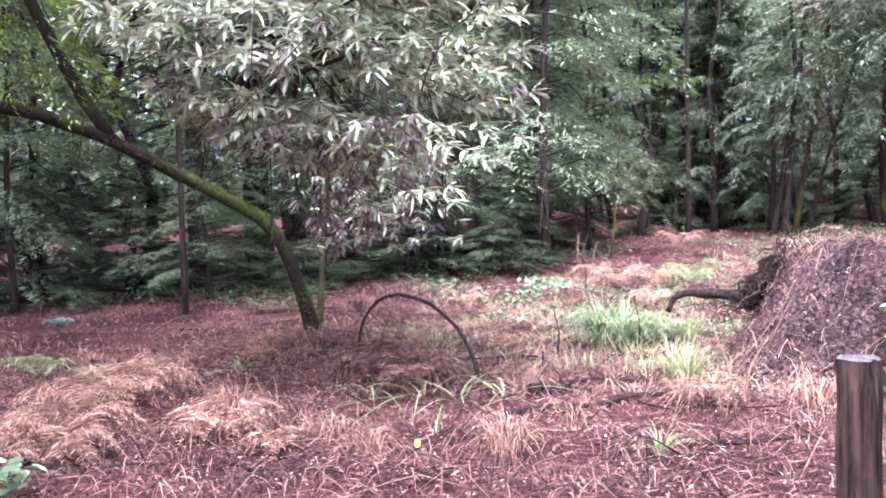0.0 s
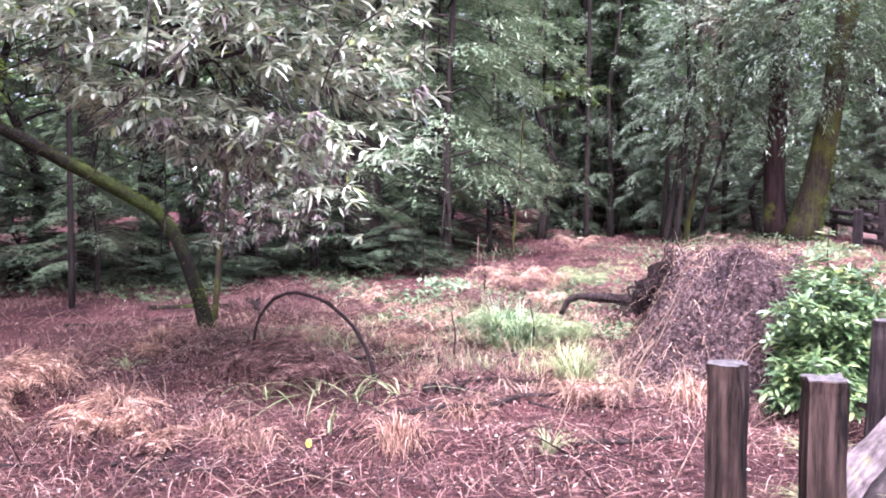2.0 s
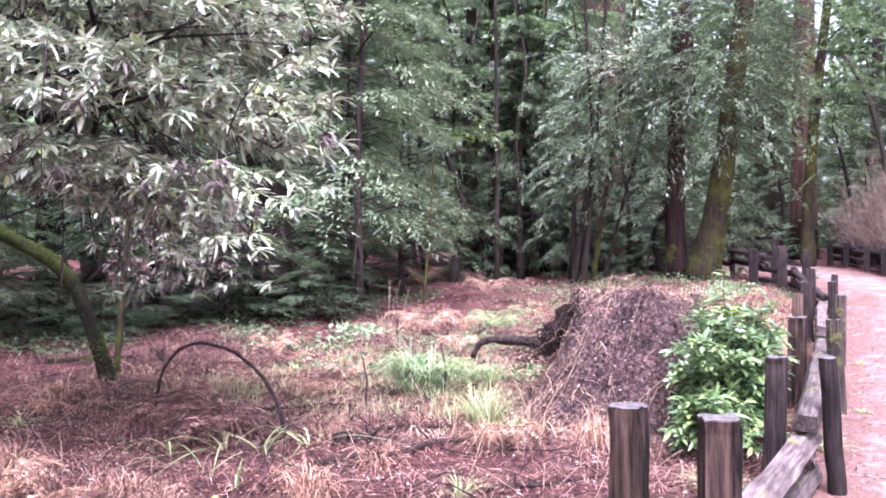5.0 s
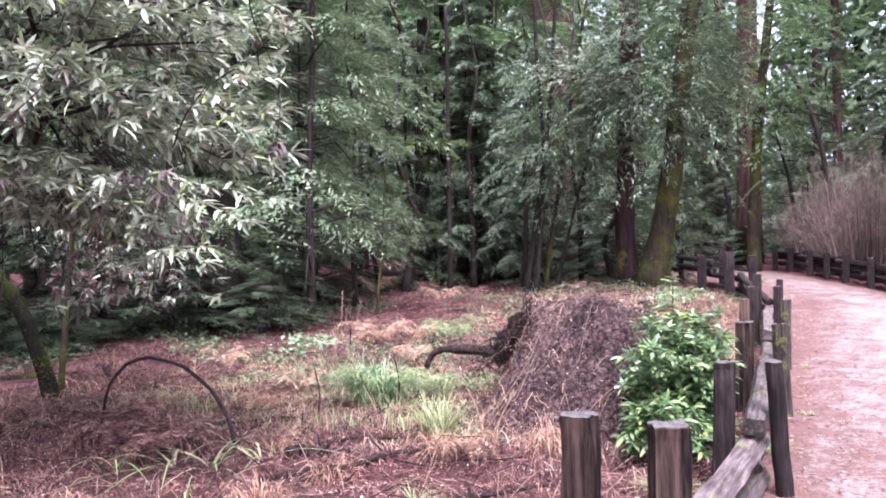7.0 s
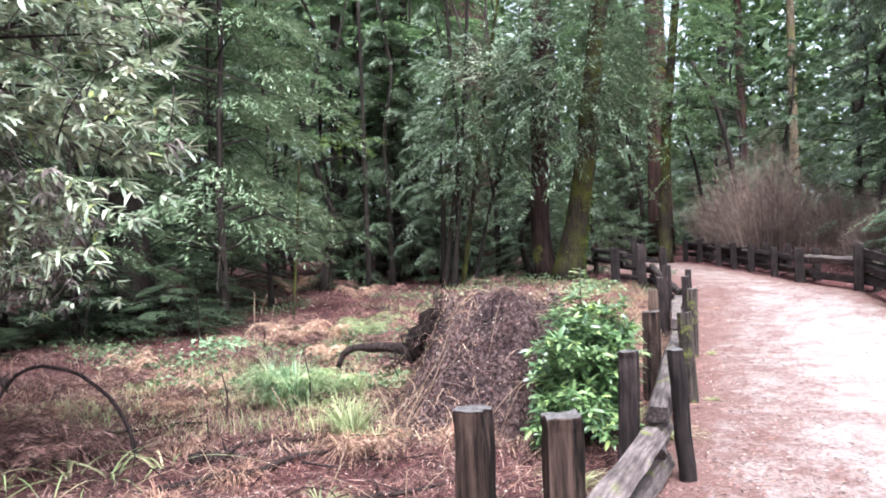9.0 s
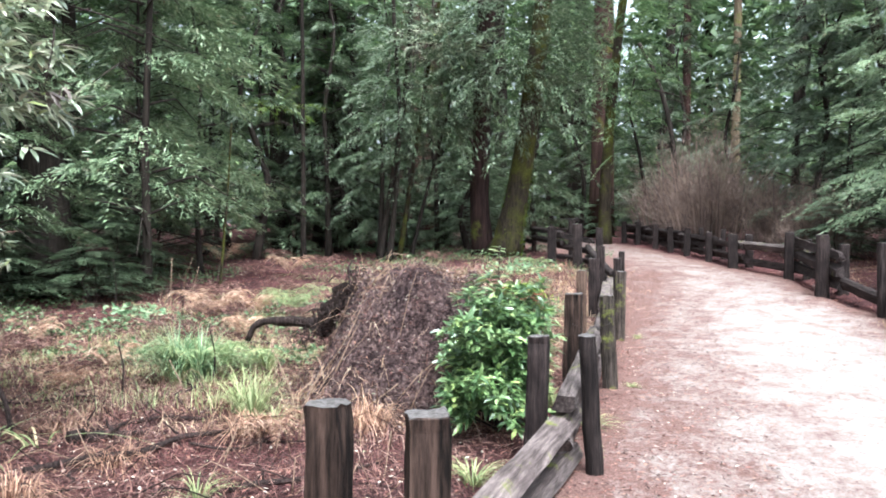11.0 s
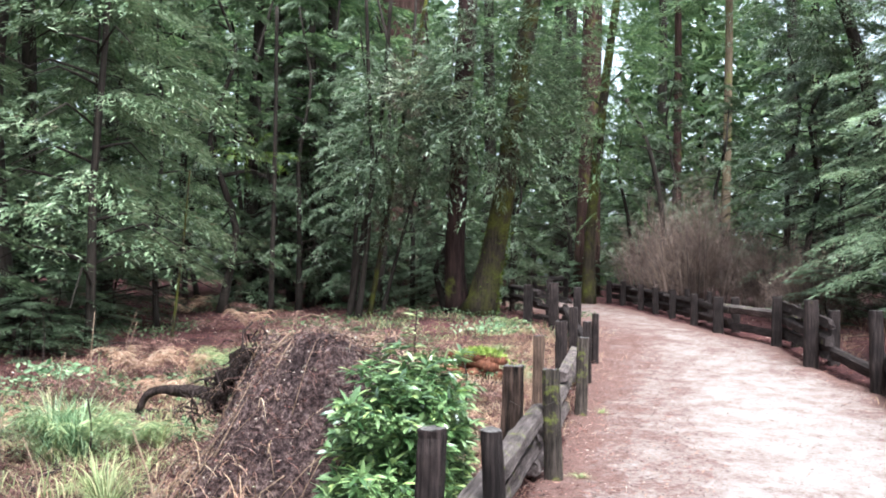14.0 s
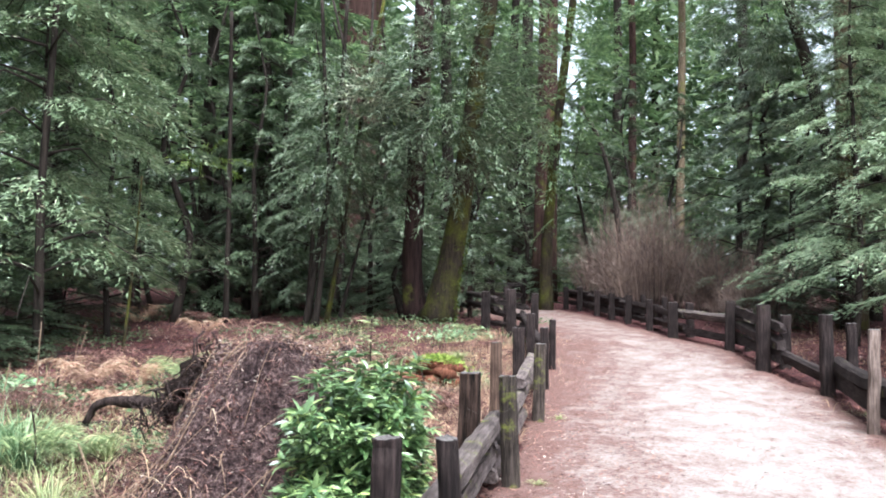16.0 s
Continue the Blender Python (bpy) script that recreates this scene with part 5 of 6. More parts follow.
def build_undergrowth():
    r = np.random.default_rng(21)
    # dead bracken: x, y, size, fronds
    beds = [(-5.6, -2.5, 0.75, 26), (-6.3, -2.0, 0.7, 22), (-5.0, -2.9, 0.6, 18), (-4.6, -1.85, 0.6, 20), (-6.2, -1.6, 0.75, 20), (-5.3, 0.4, 0.75, 26), (-4.7, 0.25, 0.7, 24), (-5.9, 0.9, 0.7, 20), (-3.9, -1.9, 0.4, 10),
            (-8.3, 10.6, 0.95, 26), (-6.4, 7.6, 0.8, 22), (-7.2, 9.0, 0.8, 18), (-8.7, 17.0, 0.9, 20), (-11.2, 19.6, 0.9, 18), (-7.6, 12.4, 0.7, 14), (-6.0, 5.6, 0.6, 14), (-6.8, 6.3, 0.6, 14), (-4.4, 6.9, 0.7, 16),
            (-3.5, 4.9, 0.6, 16), (-2.5, 5.6, 0.7, 16), (-1.4, 4.4, 0.6, 14), (-4.9, 9.4, 0.7, 14), (-3.2, 8.5, 0.6, 12), (-7.3, -0.6, 0.6, 12), (-7.0, 4.0, 0.7, 14), (-9.8, 5.4, 0.6, 10), (-5.1, 2.4, 0.6, 12), (-2.2, 0.9, 0.5, 10), (-13.4, 20.4, 0.9, 16), (-9.6, 15.0, 0.8, 14), (-1.2, 7.4, 0.6, 14), (-2.6, 9.2, 0.6, 14), (-1.6, 9.8, 0.5, 12), (-3.4, 12.4, 0.7, 14), (-1.1, 5.4, 0.5, 12), (-4.6, 14.2, 0.7, 12), (-1.9, 14.6, 0.6, 10), (-6.6, 15.6, 0.8, 14), (-5.4, 17.4, 0.8, 14), (-7.9, 14.4, 0.8, 14), (-3.0, 6.4, 0.55, 12), (-5.2, 7.9, 0.65, 14), (-6.2, 11.0, 0.7, 14)]
    for x, y, s, c in beds:
        b = spot(x, y)
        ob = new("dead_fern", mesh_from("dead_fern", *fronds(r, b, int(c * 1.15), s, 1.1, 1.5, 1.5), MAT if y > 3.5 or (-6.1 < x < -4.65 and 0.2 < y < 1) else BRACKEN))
        tagged(ob, "collapsed clump of dead red brown bracken", "fern", "dead ferns")
    for x, y, s, c in [(-4.05, 3.05, 0.8, 22), (-3.75, 3.35, 0.6, 14), (-5.5, 8.4, 0.95, 18), (-8.3, -1.4, 0.5, 10), (-2.6, 16.5, 0.6, 10)]:
        ob = new("green_fern", mesh_from("green_fern", *fronds(r, spot(x, y), c, s, 1.15, 1.6, 1.3, 0.22), FERN))
        tagged(ob, "arching pale green fern among dead stems", "fern", "green ferns")
    for x, y, c, h, w, sp in [(-4.05, 3.0, 120, 0.85, 0.013, 0.62), (-4.3, 3.0, 130, 0.85, 0.013, 0.6), (-4.15, 2.8, 60, 0.6, 0.012, 0.55), (-3.45, 3.3, 50, 0.5, 0.012, 0.45), (-2.65, 1.5, 80, 0.6, 0.011, 0.4), (-2.9, 1.75, 70, 0.55, 0.011, 0.4), (-2.35, 1.25, 40, 0.35, 0.01, 0.35), (-8.0, -1.0, 50, 0.3, 0.012, 0.35),
                              (-2.05, -0.35, 26, 0.3, 0.01, 0.25), (-0.35, -0.6, 50, 0.22, 0.014, 0.3), (-0.5, 0.15, 40, 0.25, 0.012, 0.3), (0.28, 3.7, 40, 0.14, 0.008, 0.12), (0.2, 7.2, 40, 0.16, 0.008, 0.12), (0.15, 1.2, 20, 0.12, 0.008, 0.1), (-2.2, 13.2, 90, 0.35, 0.014, 0.4), (-6.5, -0.3, 30, 0.25, 0.01, 0.3), (-5.4, 4.6, 40, 0.35, 0.01, 0.3), (-0.4, 2.7, 60, 0.3, 0.012, 0.3), (4.0, 5.0, 40, 0.3, 0.014, 0.3), (4.05, 6.2, 50, 0.35, 0.014, 0.35), (4.1, 8.4, 30, 0.25, 0.014, 0.3), (0.02, 2.0, 50, 0.25, 0.012, 0.25)]:
        ob = new("grass_tuft", mesh_from("grass_tuft", *blades(r, spot(x, y), int(c * 1.6), h * 1.1, sp * 1.35, w * 0.7, 0.72, 6, 0.3), FERN_BLADE if c >= 120 else GRASS))
        tagged(ob, "tuft of long yellow green grass", "grass", "grass tufts")
    for x, y, h, sp, c in [(-4.45, 0.1, 0.42, 1.25, 12), (-4.1, 0.15, 0.36, 1.2, 11), (-3.42, -0.95, 0.34, 0.3, 5), (-4.85, -0.15, 0.36, 1.0, 8), (-3.75, 0.35, 0.35, 0.9, 7)]:
        ob = new("strap_grass", mesh_from("strap_grass", *blades(r, spot(x, y), c, h, sp, 0.02, 0.95, 7), GRASS))
        tagged(ob, "long arching pale green strap leaves", "grass", "grass tufts")
    vs = []
    for k in range(820):
        x, y = (r.uniform(-8.5, -0.6), r.uniform(1.4, 13.0)) if k % 2 else (r.uniform(-3.6, -0.4), r.uniform(4.0, 17.0))
        vs.append(blades(r, spot(x, y), int(r.integers(12, 30)), r.uniform(0.12, 0.42), r.uniform(0.3, 0.75), 0.006, r.uniform(0.9, 1.25), 4, 0.3, 0.22))
    for k in range(50):
        x, y = MOUND[0] + r.uniform(0.1, 1.05), MOUND[1] + r.uniform(-0.3, 1.3)
        vs.append(blades(r, spot(x, y), int(r.integers(4, 12)), r.uniform(0.12, 0.4), r.uniform(0.25, 0.6), 0.006, 1.5, 5, 0.5, 0.05))
    for k in range(14):
        x, y = MOUND[0] + r.uniform(-1.4, 0.3), MOUND[1] + r.uniform(-1.9, -1.0)
        vs.append(blades(r, spot(x, y), int(r.integers(6, 16)), r.uniform(0.25, 0.6), r.uniform(0.3, 0.7), 0.008, 1.1, 5, 0.4, 0.1))
    for k in range(260):
        x, y = r.uniform(4.3, 10), r.uniform(4, 24)
        vs.append(blades(r, spot(x, y), int(r.integers(10, 22)), r.uniform(0.1, 0.35), r.uniform(0.25, 0.5), 0.01, 0.95, 4, 0.35, 0.25))
    tagged(new("dry_grass", mesh_from("dry_grass", *merge(vs), STRAW)), "bent straw coloured dead grass over the clearing", "grass", kind="stuff")
    vs = []
    for k in range(520):
        x, y = r.uniform(-9.0, -1.0), r.uniform(1.6, 18.0)
        if bumps(x, y, 1.0, 61) < -0.12:
            continue
        vs.append(blades(r, spot(x, y), int(r.integers(8, 22)), r.uniform(0.1, 0.38), r.uniform(0.2, 0.5), 0.007, 0.85, 4, 0.3, 0.16))
    for k in range(80):
        x, y = r.uniform(-6.6, -2.6), r.uniform(1.4, 6.0)
        vs.append(blades(r, spot(x, y), int(r.integers(8, 20)), r.uniform(0.15, 0.42), r.uniform(0.2, 0.5), 0.008, 0.8, 4, 0.25, 0.12))
    tagged(new("low_grass", mesh_from("low_grass", *merge(vs), GRASS)), "thin pale green grass between dead ferns", "grass", kind="stuff")
    for x, y, h, sp, cnt in [(-2.91, -0.85, 0.5, 0.26, 220), (-5.2, 0.75, 0.75, 0.6, 260), (-4.8, 0.5, 0.6, 0.55, 220), (-5.6, 0.3, 0.55, 0.5, 200), (-4.1, -1.3, 0.4, 0.3, 110), (-5.7, -2.6, 0.6, 0.45, 200), (-4.75, -1.75, 0.45, 0.35, 140), (-6.2, -2.1, 0.6, 0.5, 200), (-2.4, 1.0, 0.5, 0.4, 150), (-1.6, 1.35, 0.6, 0.4, 150), (-6.9, 0.3, 0.45, 0.4, 130), (-5.4, -1.2, 0.5, 0.4, 140), (-6.6, -1.0, 0.5, 0.45, 150), (-3.6, -1.5, 0.35, 0.3, 90), (-4.0, 0.9, 0.4, 0.4, 120), (-3.0, 0.2, 0.35, 0.35, 110), (-6.3, 1.8, 0.5, 0.45, 140), (-7.6, 1.0, 0.45, 0.4, 120)]:
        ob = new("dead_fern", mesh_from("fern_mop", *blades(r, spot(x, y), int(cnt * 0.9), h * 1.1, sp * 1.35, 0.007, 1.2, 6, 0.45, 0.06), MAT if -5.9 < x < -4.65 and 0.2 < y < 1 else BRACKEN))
        tagged(ob, "drooping mop of dead reddish fern stalks", "fern", "dead ferns")
    vs = []
    for k in range(740):
        x, y = (r.uniform(-9.5, -0.5), r.uniform(-4.0, 7.0)) if k < 380 else (r.uniform(-16, -0.8), r.uniform(-3, 17)) if k < 570 else (r.uniform(-16, -8.2), r.uniform(-1.5, 7))
        vs.append(blades(r, spot(x, y), int(r.integers(24, 60)), r.uniform(0.12, 0.36), r.uniform(0.22, 0.46), 0.0065, 1.05, 4, 0.4, 0.22))
    for k in range(22):
        a, q = r.uniform(0, 6.28), r.uniform(0.6, 1.15)
        vs.append(blades(r, spot(MOUND[0] + math.cos(a) * 1.15 * q, MOUND[1] + math.sin(a) * 1.4 * q), int(r.integers(14, 34)), r.uniform(0.08, 0.2), r.uniform(0.2, 0.45), 0.005, 1.4, 5, 0.5, 0.15))
    tagged(new("dead_fern_mat", mesh_from("dead_fern_mat", *merge(vs), MAT)), "tangled mat of dead reddish fern over the ground", "fern", kind="stuff")
    rosette = new("pale_fern", mesh_from("pale_fern", *fronds(r, spot(-10.85, 0.05, 0.04), 16, 0.27, 1.8, 1.9, 1.5, 0.3), BLUE_FERN))
    tagged(rosette, "small pale blue green fern on dark litter", "fern")
    # bracken that still stands, bleached pale
    for x, y, s, c in [(-6.65, 7.7, 0.95, 26), (-6.2, 8.3, 0.7, 16), (-12.7, 18.7, 1.1, 20), (-8.7, 15.0, 0.9, 18), (-5.2, 6.0, 0.6, 12), (-3.3, 5.4, 0.6, 12), (-7.8, 5.0, 0.6, 12), (-5.4, 3.4, 0.5, 12)]:
        ob = new("dead_fern", mesh_from("standing_fern", *fronds(r, spot(x, y), c, s, 1.2, 1.7, 1.35, 0.2), PALE_BRACKEN))
        tagged(ob, "standing clump of bleached pinkish dead bracken", "fern", "dead ferns")
    # thin bare stalks lying criss-cross in the clearing
    ts = []
    for k in range(520):
        x, y = ((r.uniform(-8.5, -1.0), r.uniform(3.0, 10.0)), (r.uniform(-7.5, -0.8), r.uniform(-3.2, 3.0)), (r.uniform(-7.5, -0.8), r.uniform(-3.2, 3.0)), (r.uniform(-14.0, -7.0), r.uniform(-1.0, 7.0)))[k % 4]
        a, l = r.uniform(0, 6.283), r.uniform(0.25, 0.95)
        e = (x + math.cos(a) * l, y + math.sin(a) * l)
        if e[0] > -0.4:
            continue
        p, q = spot(x, y, -0.01), spot(e[0], e[1], r.uniform(0.0, 0.12))
        ts.append(tube(resample([p, (p + q) / 2 + (r.normal() * 0.06, r.normal() * 0.06, r.uniform(0.03, 0.28)), q], 6), np.linspace(r.uniform(0.003, 0.006), 0.002, 6), 4, 0.05, k))
    half = len(ts) // 2
    tagged(new("dead_stalks", merge_tubes("pale_stalks", ts[:half], PALE_WOOD)), "thin pale dead stalks lying criss-cross", "stalks", kind="stuff")
    tagged(new("dead_stalks", merge_tubes("dark_stalks", ts[half:], DEADWOOD)), "thin dark dead stalks lying criss-cross", "stalks", kind="stuff")
    # low ivy and weeds
    n = 22000
    x, y = r.uniform(-16, -1, n), 3.5 + 20.5 * r.random(n) ** 1.3
    keep = bumps(x, y, 0.8, 41) > 0.0
    x, y = x[keep], y[keep]
    p = np.stack([x, y, surface_z(x, y) + r.uniform(0.02, 0.16, len(x))], 1)
    v1 = leaves(p, random_ways(len(p), r) * (1, 1, 0.3), UP + r.normal(size=p.shape) * 0.4, r.uniform(0.05, 0.12, len(p)), r.uniform(0.03, 0.07, len(p)))
    tagged(new("ground_ivy", mesh_from("ground_ivy", *v1, IVY)), "scattered low grey green weeds on the forest floor", "weeds", kind="stuff")
    for x, y, rad, c in [(-7.6, 7.1, 0.6, 260), (-4.42, -3.42, 0.18, 60), (-2.9, 15.5, 0.8, 240)]:
        p = np.stack([x + r.normal(size=c) * rad * 0.5, y + r.normal(size=c) * rad * 0.5, np.zeros(c)], 1)
        p[:, 2] = surface_z(p[:, 0], p[:, 1]) + r.uniform(0.03, 0.28, c)
        ob = new("weed_patch", mesh_from("weed_patch", *leaves(p, random_ways(c, r) * (1, 1, 0.4), UP + r.normal(size=p.shape) * 0.4, r.uniform(0.07, 0.14, c), r.uniform(0.04, 0.07, c), fine=True), FERN_BLADE))
        tagged(ob, "low patch of pale green leafy weeds", "weeds", "weed patches", "stuff")


build_undergrowth()


def scatter(r, n, x0, x1, y0, y1, power=1.0):
    x = x0 + (x1 - x0) * r.random(n)
    y = y0 + (y1 - y0) * r.random(n) ** power
    off = (x < edge(LEFT_EDGE, y) + 0.25 * r.random(n) ** 2) | (x > edge(RIGHT_EDGE, y) - 0.2 * r.random(n) ** 2)
    return x[off], y[off]


def build_litter():
    r = np.random.default_rng(33)
    parts = []
    for n, box, ln, wd in ((78000, (-9, 0.4, -4.5, 9), (0.012, 0.055), (0.005, 0.02)), (16000, (-16, 0.2, 6, 24), (0.04, 0.09), (0.015, 0.035)), (5000, (3, 10, 2, 26), (0.05, 0.1), (0.02, 0.05)), (12000, (-20, -8.5, -6, 12), (0.03, 0.075), (0.012, 0.03))):
        x, y = scatter(r, n, *box)
        p = np.stack([x, y, surface_z(x, y) + r.uniform(0.004, 0.025, len(x))], 1)
        w = random_ways(len(p), r) * (1, 1, 0.35)
        parts.append(leaves(p, w, UP + r.normal(size=p.shape) * 0.45, r.uniform(*ln, len(p)), r.uniform(*wd, len(p)), 0.3))
    n = 11000
    a, q = r.uniform(0, 6.28, n), np.sqrt(r.uniform(0, 1.2, n))
    x, y = MOUND[0] + np.cos(a) * q * 1.2, MOUND[1] + np.sin(a) * q * 1.6
    p = np.stack([x, y, surface_z(x, y) + r.uniform(-0.02, 0.06, n)], 1)
    crumbs = (leaves(p, random_ways(n, r) * (1, 1, 0.5), random_ways(n, r) * 0.5 + UP, r.uniform(0.015, 0.045, n), r.uniform(0.007, 0.018, n), 0.3))
    tagged(piece("litter", mesh_from("mound_litter", *crumbs, MOUND_LITTER), MOUND_THING, "grey brown crumbs and dead leaves"), kind="stuff")
    tagged(new("leaf_litter", mesh_from("leaf_litter", *merge(parts), LITTER)), "fallen brown leaves and pale flecks on the ground", "leaf litter", kind="stuff")
    x, y = scatter(r, 36000, -9, 0.35, -4.5, 9)
    p = np.stack([x, y, surface_z(x, y) + r.uniform(0.005, 0.05, len(x))], 1)
    w = random_ways(len(p), r) * (1, 1, 0.2)
    v = leaves(p, w, UP + r.normal(size=p.shape) * 0.6, r.uniform(0.08, 0.28, len(p)), r.uniform(0.003, 0.008, len(p)), 0.3)
    tagged(new("needle_twigs", mesh_from("needle_twigs", *v, MAT)), "dead reddish redwood twigs strewn on the ground", "twigs", kind="stuff")
    n = 24000
    y = -4 + 22 * r.random(n) ** 1.3
    l, q = edge(LEFT_EDGE, y), edge(RIGHT_EDGE, y)
    s = np.where(r.random(n) < 0.66, 0.36 * r.random(n) ** 1.9, np.where(r.random(n) < 0.5, 1 - 0.25 * r.random(n) ** 1.7, r.random(n)))
    x = l + (q - l) * s
    p = np.stack([x, y, ground_rise(x, y) + 0.014], 1)
    v = leaves(p, random_ways(n, r) * (1, 1, 0.1), UP + r.normal(size=p.shape) * 0.2, r.uniform(0.015, 0.065, n), r.uniform(0.004, 0.016, n), 0.2)
    tagged(new("path_litter", mesh_from("path_litter", *v, LITTER)), "small dead leaves and needles scattered over the path", "leaf litter", kind="stuff")


build_litter()


def build_pale_leaves():
    """Bleached fallen leaves that stand out from the red brown litter."""
    r = np.random.default_rng(36)
    x, y = scatter(r, 2600, -9, 0.0, -4.0, 7)
    keep = bumps(x, y, 1.3, 52) + r.normal(size=len(x)) * 0.25 > 0.0
    x, y = np.concatenate([x[keep], MOUND[0] + r.uniform(-0.9, 1.0, 420)]), np.concatenate([y[keep], MOUND[1] + r.uniform(-1.3, 1.3, 420)])
    p = np.stack([x, y, surface_z(x, y) + r.uniform(0.012, 0.04, len(x))], 1)
    v = leaves(p, random_ways(len(p), r) * (1, 1, 0.3), UP + r.normal(size=p.shape) * 0.35, r.uniform(0.015, 0.042, len(p)), r.uniform(0.01, 0.022, len(p)), 0.25, True)
    tagged(new("pale_leaves", mesh_from("pale_leaves", *v, PALE_LEAF)), "bleached fallen leaves on the red brown litter", "leaf litter", kind="stuff")


build_pale_leaves()


def branch_thing(name, label, pts, r0, r1, mat, seed, n=12, category="branch"):
    ob = new(name, stem_mesh(name, pts, r0, r1, mat, n, 8, 0.1, seed))
    return tagged(ob, label, category)


def build_deadwood():
    branch_thing("arched_branch", "dark dead branch arching out of dead bracken", [(-5.82, 0.64, 0.0), (-5.73, 0.65, 0.47), (-5.57, 0.7, 0.69), (-5.36, 0.77, 0.77), (-4.98, 0.83, 0.69), (-4.63, 0.82, 0.47), (-4.37, 0.72, 0.24), (-4.25, 0.64, 0.0)], 0.014, 0.02, DEADWOOD, 1, 20)
    for k, (a, b, r0) in enumerate((((-3.3, -0.25), (-2.4, 1.25), 0.03), ((-1.95, -0.18), (-1.2, 0.6), 0.022), ((-3.2, -0.9), (-2.6, -0.2), 0.012), ((-5.2, -3.1), (-4.4, -2.6), 0.025), ((-4.0, 0.9), (-3.0, 1.5), 0.02), ((-9.5, 4.2), (-8.4, 3.4), 0.05),
                                    ((-9.9, 1.2), (-8.9, 2.6), 0.018), ((-6.5, 8.2), (-5.2, 8.8), 0.05), ((-5.4, 1.1), (-4.5, 1.9), 0.02), ((-10.5, 12.2), (-9.2, 13.6), 0.03), ((-3.6, 1.9), (-3.9, 2.9), 0.02), ((-3.6, 0.4), (-3.28, 0.86), 0.06), ((-3.05, -0.32), (-3.0, 0.5), 0.01), ((-5.15, 0.7), (-4.75, 0.62), 0.075), ((-2.6, 0.6), (-1.7, 1.0), 0.012), ((-7.2, -0.5), (-6.1, 0.2), 0.014), ((-4.0, -2.2), (-3.3, -2.0), 0.012), ((-8.8, -0.6), (-7.6, 0.6), 0.02), ((-5.0, 5.2), (-3.9, 5.6), 0.03), ((-6.9, 3.2), (-5.9, 3.9), 0.016))):
        q = np.random.default_rng(70 + k)
        pts = []
        for s in np.linspace(0, 1, 6):
            x, y = a[0] + (b[0] - a[0]) * s + q.normal() * 0.05, a[1] + (b[1] - a[1]) * s + q.normal() * 0.05
            pts.append((x, y, float(surface_z(x, y)) + r0 * 0.5 + abs(q.normal()) * 0.02))
        ts = [tube(resample(pts, 16), np.linspace(r0, r0 * 0.4, 16) * q.uniform(0.85, 1.15, 16), 8, 0.1, k)]
        for n in range(3):
            p = np.array(pts[1 + n])
            e = p + np.array((q.normal() * 0.2, q.normal() * 0.2, 0.05 + 0.08 * q.random()))
            ts.append(tube(resample([p, (p + e) / 2 + q.normal(size=3) * 0.03, e], 5), np.linspace(r0 * 0.4, 0.002, 5), 5, 0.1, n))
        tagged(new("fallen_branch", merge_tubes("fallen_branch", ts, DEADWOOD)), "fallen dead branch lying in the litter", "branch", "fallen branches")
    branch_thing("broken_wood", "pale splintered piece of broken wood on dead bracken", [(-4.86, -1.5, 0.2), (-4.72, -1.52, 0.17), (-4.58, -1.58, 0.1), (-4.45, -1.65, 0.04)], 0.035, 0.015, PALE_WOOD, 30)
    r = np.random.default_rng(8)
    log = thing("rotten_log", "rotting red log capped with moss beside the fence", "log")
    gz = float(ground_z(-1.95, 9.9))
    slabs = []
    for q in range(9):
        a = np.array((-2.4 + r.normal() * 0.1, 9.95 + r.normal() * 0.14, gz + 0.03 + 0.045 * q))
        b = np.array((-1.55 + r.normal() * 0.12, 9.75 + r.normal() * 0.14, gz + 0.02 + 0.035 * q + r.normal() * 0.03))
        slabs.append(tube(resample([a, (a + b) / 2 + r.normal(size=3) * 0.03, b], 10), r.uniform(0.045, 0.085) * r.uniform(0.75, 1.25, 10), 9, 0.28, q))
    for q in slabs:
        piece("slab", merge_tubes("rotten_slab", [q], ROTTEN), log)
    n = 700
    p = np.stack([r.normal(size=n) * 0.2 - 1.9, r.normal(size=n) * 0.12 + 9.88, np.zeros(n)], 1)
    p[:, 2] = gz + 0.42 - 0.6 * (p[:, 0] + 1.9) ** 2 + r.uniform(-0.04, 0.05, n)
    tagged(piece("moss", mesh_from("log_moss", *leaves(p, random_ways(n, r) + UP * 0.4, random_ways(n, r), r.uniform(0.04, 0.09, n), 0.025), LIME_MOSS), log, "bright green moss cushion"), kind="stuff")
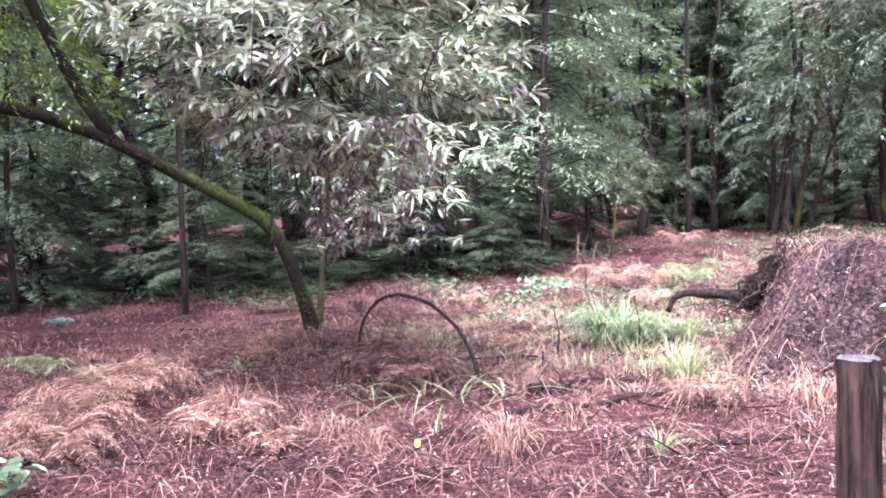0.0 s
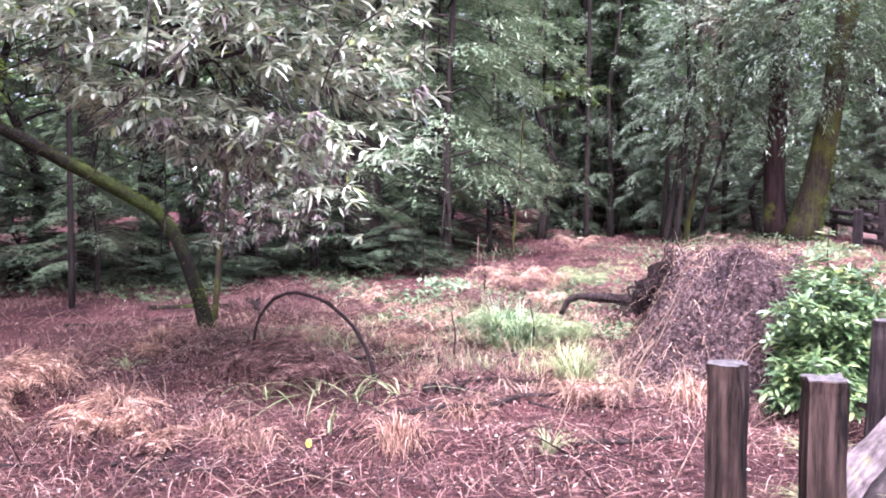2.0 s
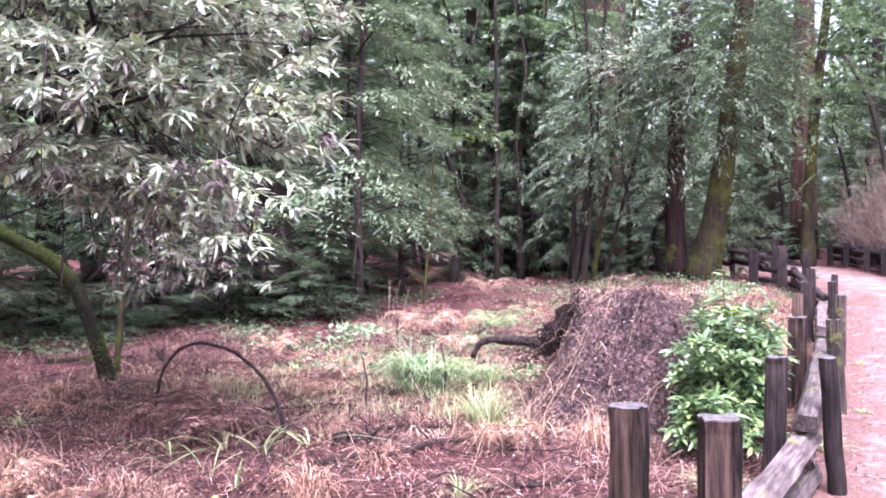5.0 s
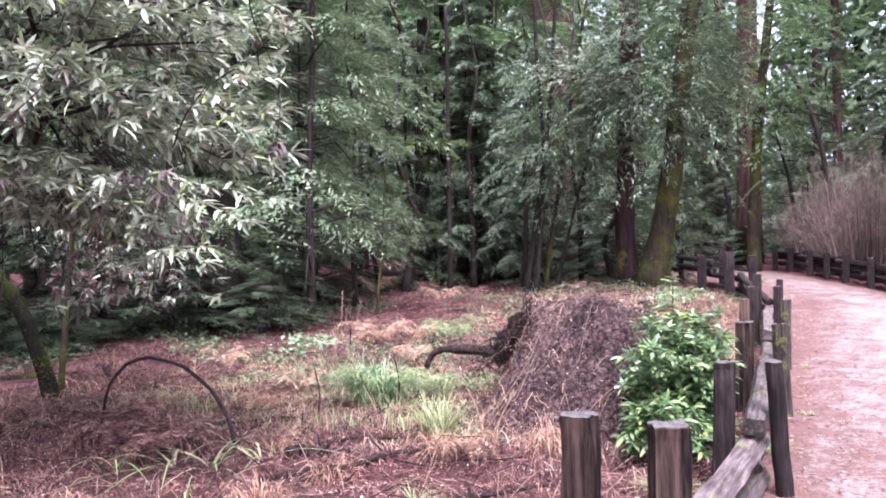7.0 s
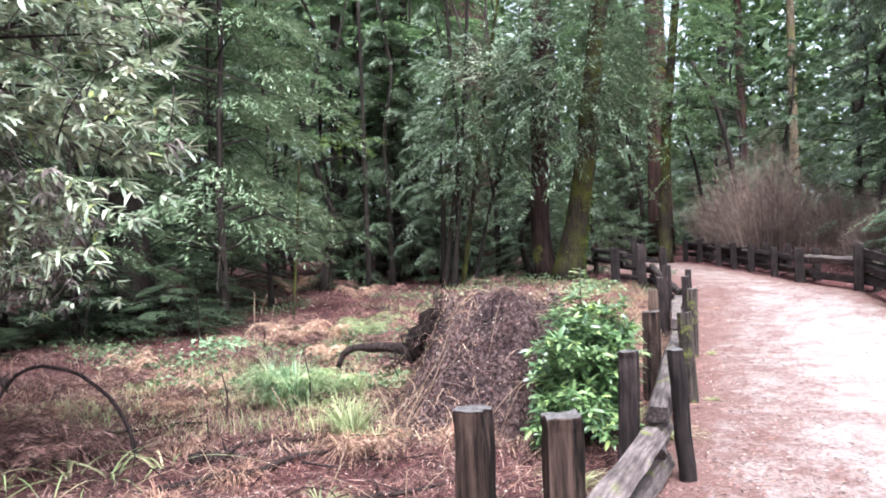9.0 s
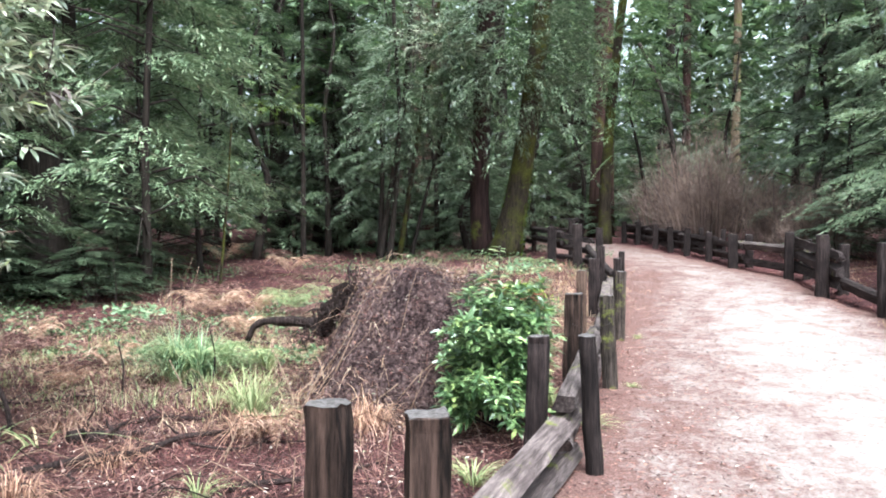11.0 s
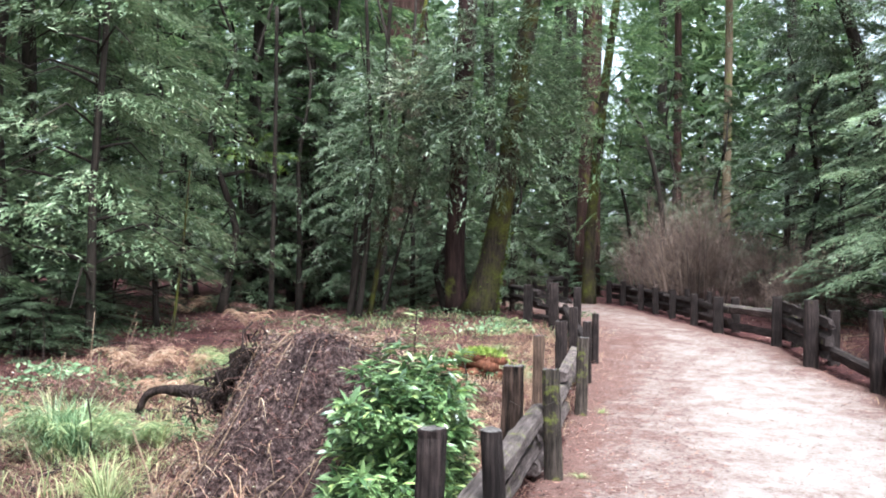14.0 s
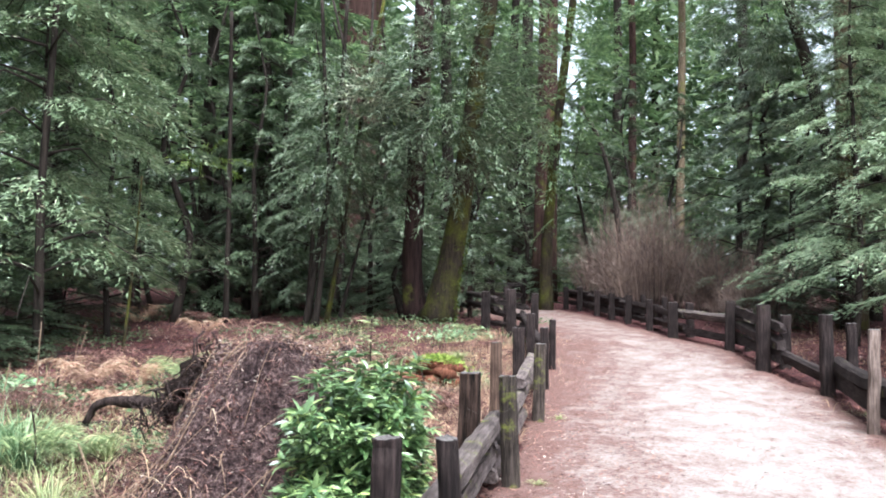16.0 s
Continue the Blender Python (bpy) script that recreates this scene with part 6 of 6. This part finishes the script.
    branch_thing("fallen_branch", "dark rotting branch beside the red log", [(-3.3, 11.6, 0.06), (-2.9, 11.35, 0.1), (-2.6, 11.3, 0.1)], 0.07, 0.05, DEADWOOD, 31, 12)
    branch_thing("fallen_log", "dark mossy log lying under the trees", [(x, y, float(surface_z(x, y)) + 0.015) for x, y in ((-10.5, 3.05), (-10.1, 3.42), (-9.75, 3.5), (-9.4, 3.82))], 0.055, 0.035, LEAN_BARK, 32, 10, "log")
    for k, (x, y, h) in enumerate(((-9.3, 8.8, 0.9), (-4.4, 2.2, 0.5), (-3.75, 2.75, 0.6), (-7.4, 8.0, 0.7), (-1.3, 6.2, 0.9), (-2.3, 7.2, 0.7), (-10.8, 10.2, 1.0))):
        branch_thing("dead_stalk", "thin dead stalk standing in the clearing", [(x, y, float(surface_z(x, y)) - 0.03), (x + 0.03, y, float(surface_z(x, y)) + h * 0.5), (x - 0.06, y + 0.04, float(surface_z(x, y)) + h)], 0.012, 0.005, DEADWOOD, 50 + k, 8, "stalk")
    for k, (x, y, h) in enumerate(((-6.9, 6.9, 1.1), (-1.98, 0.9, 0.55), (-2.25, 1.5, 0.6), (-8.2, 9.6, 0.8), (-5.9, 5.0, 0.7), (-3.5, 1.9, 0.4), (-9.4, 11.2, 0.9))):
        z, lean = float(surface_z(x, y)), 0.25 * math.sin(k * 2.3)
        branch_thing("dead_stalk", "thin bleached stalk standing in the clearing", [(x, y, z - 0.03), (x + lean * 0.3, y, z + h * 0.5), (x + lean, y + 0.05, z + h)], 0.009, 0.004, PALE_WOOD, 80 + k, 8, "stalk")
    a = spot(-3.36, -1.25, 0.03)
    v = leaves(np.array([a, a + (0.01, 0.01, 0.01)]), np.array([(0.5, 0.3, 0.6), (-0.4, 0.5, 0.7)]), np.array([(0.6, -0.8, 0.3), (0.6, -0.8, 0.2)]), 0.045, 0.042, 0.2, True)
    tagged(new("yellow_leaf", mesh_from("yellow_leaf", *v, YELLOW)), "single bright yellow fallen leaf", "leaf")


build_deadwood()
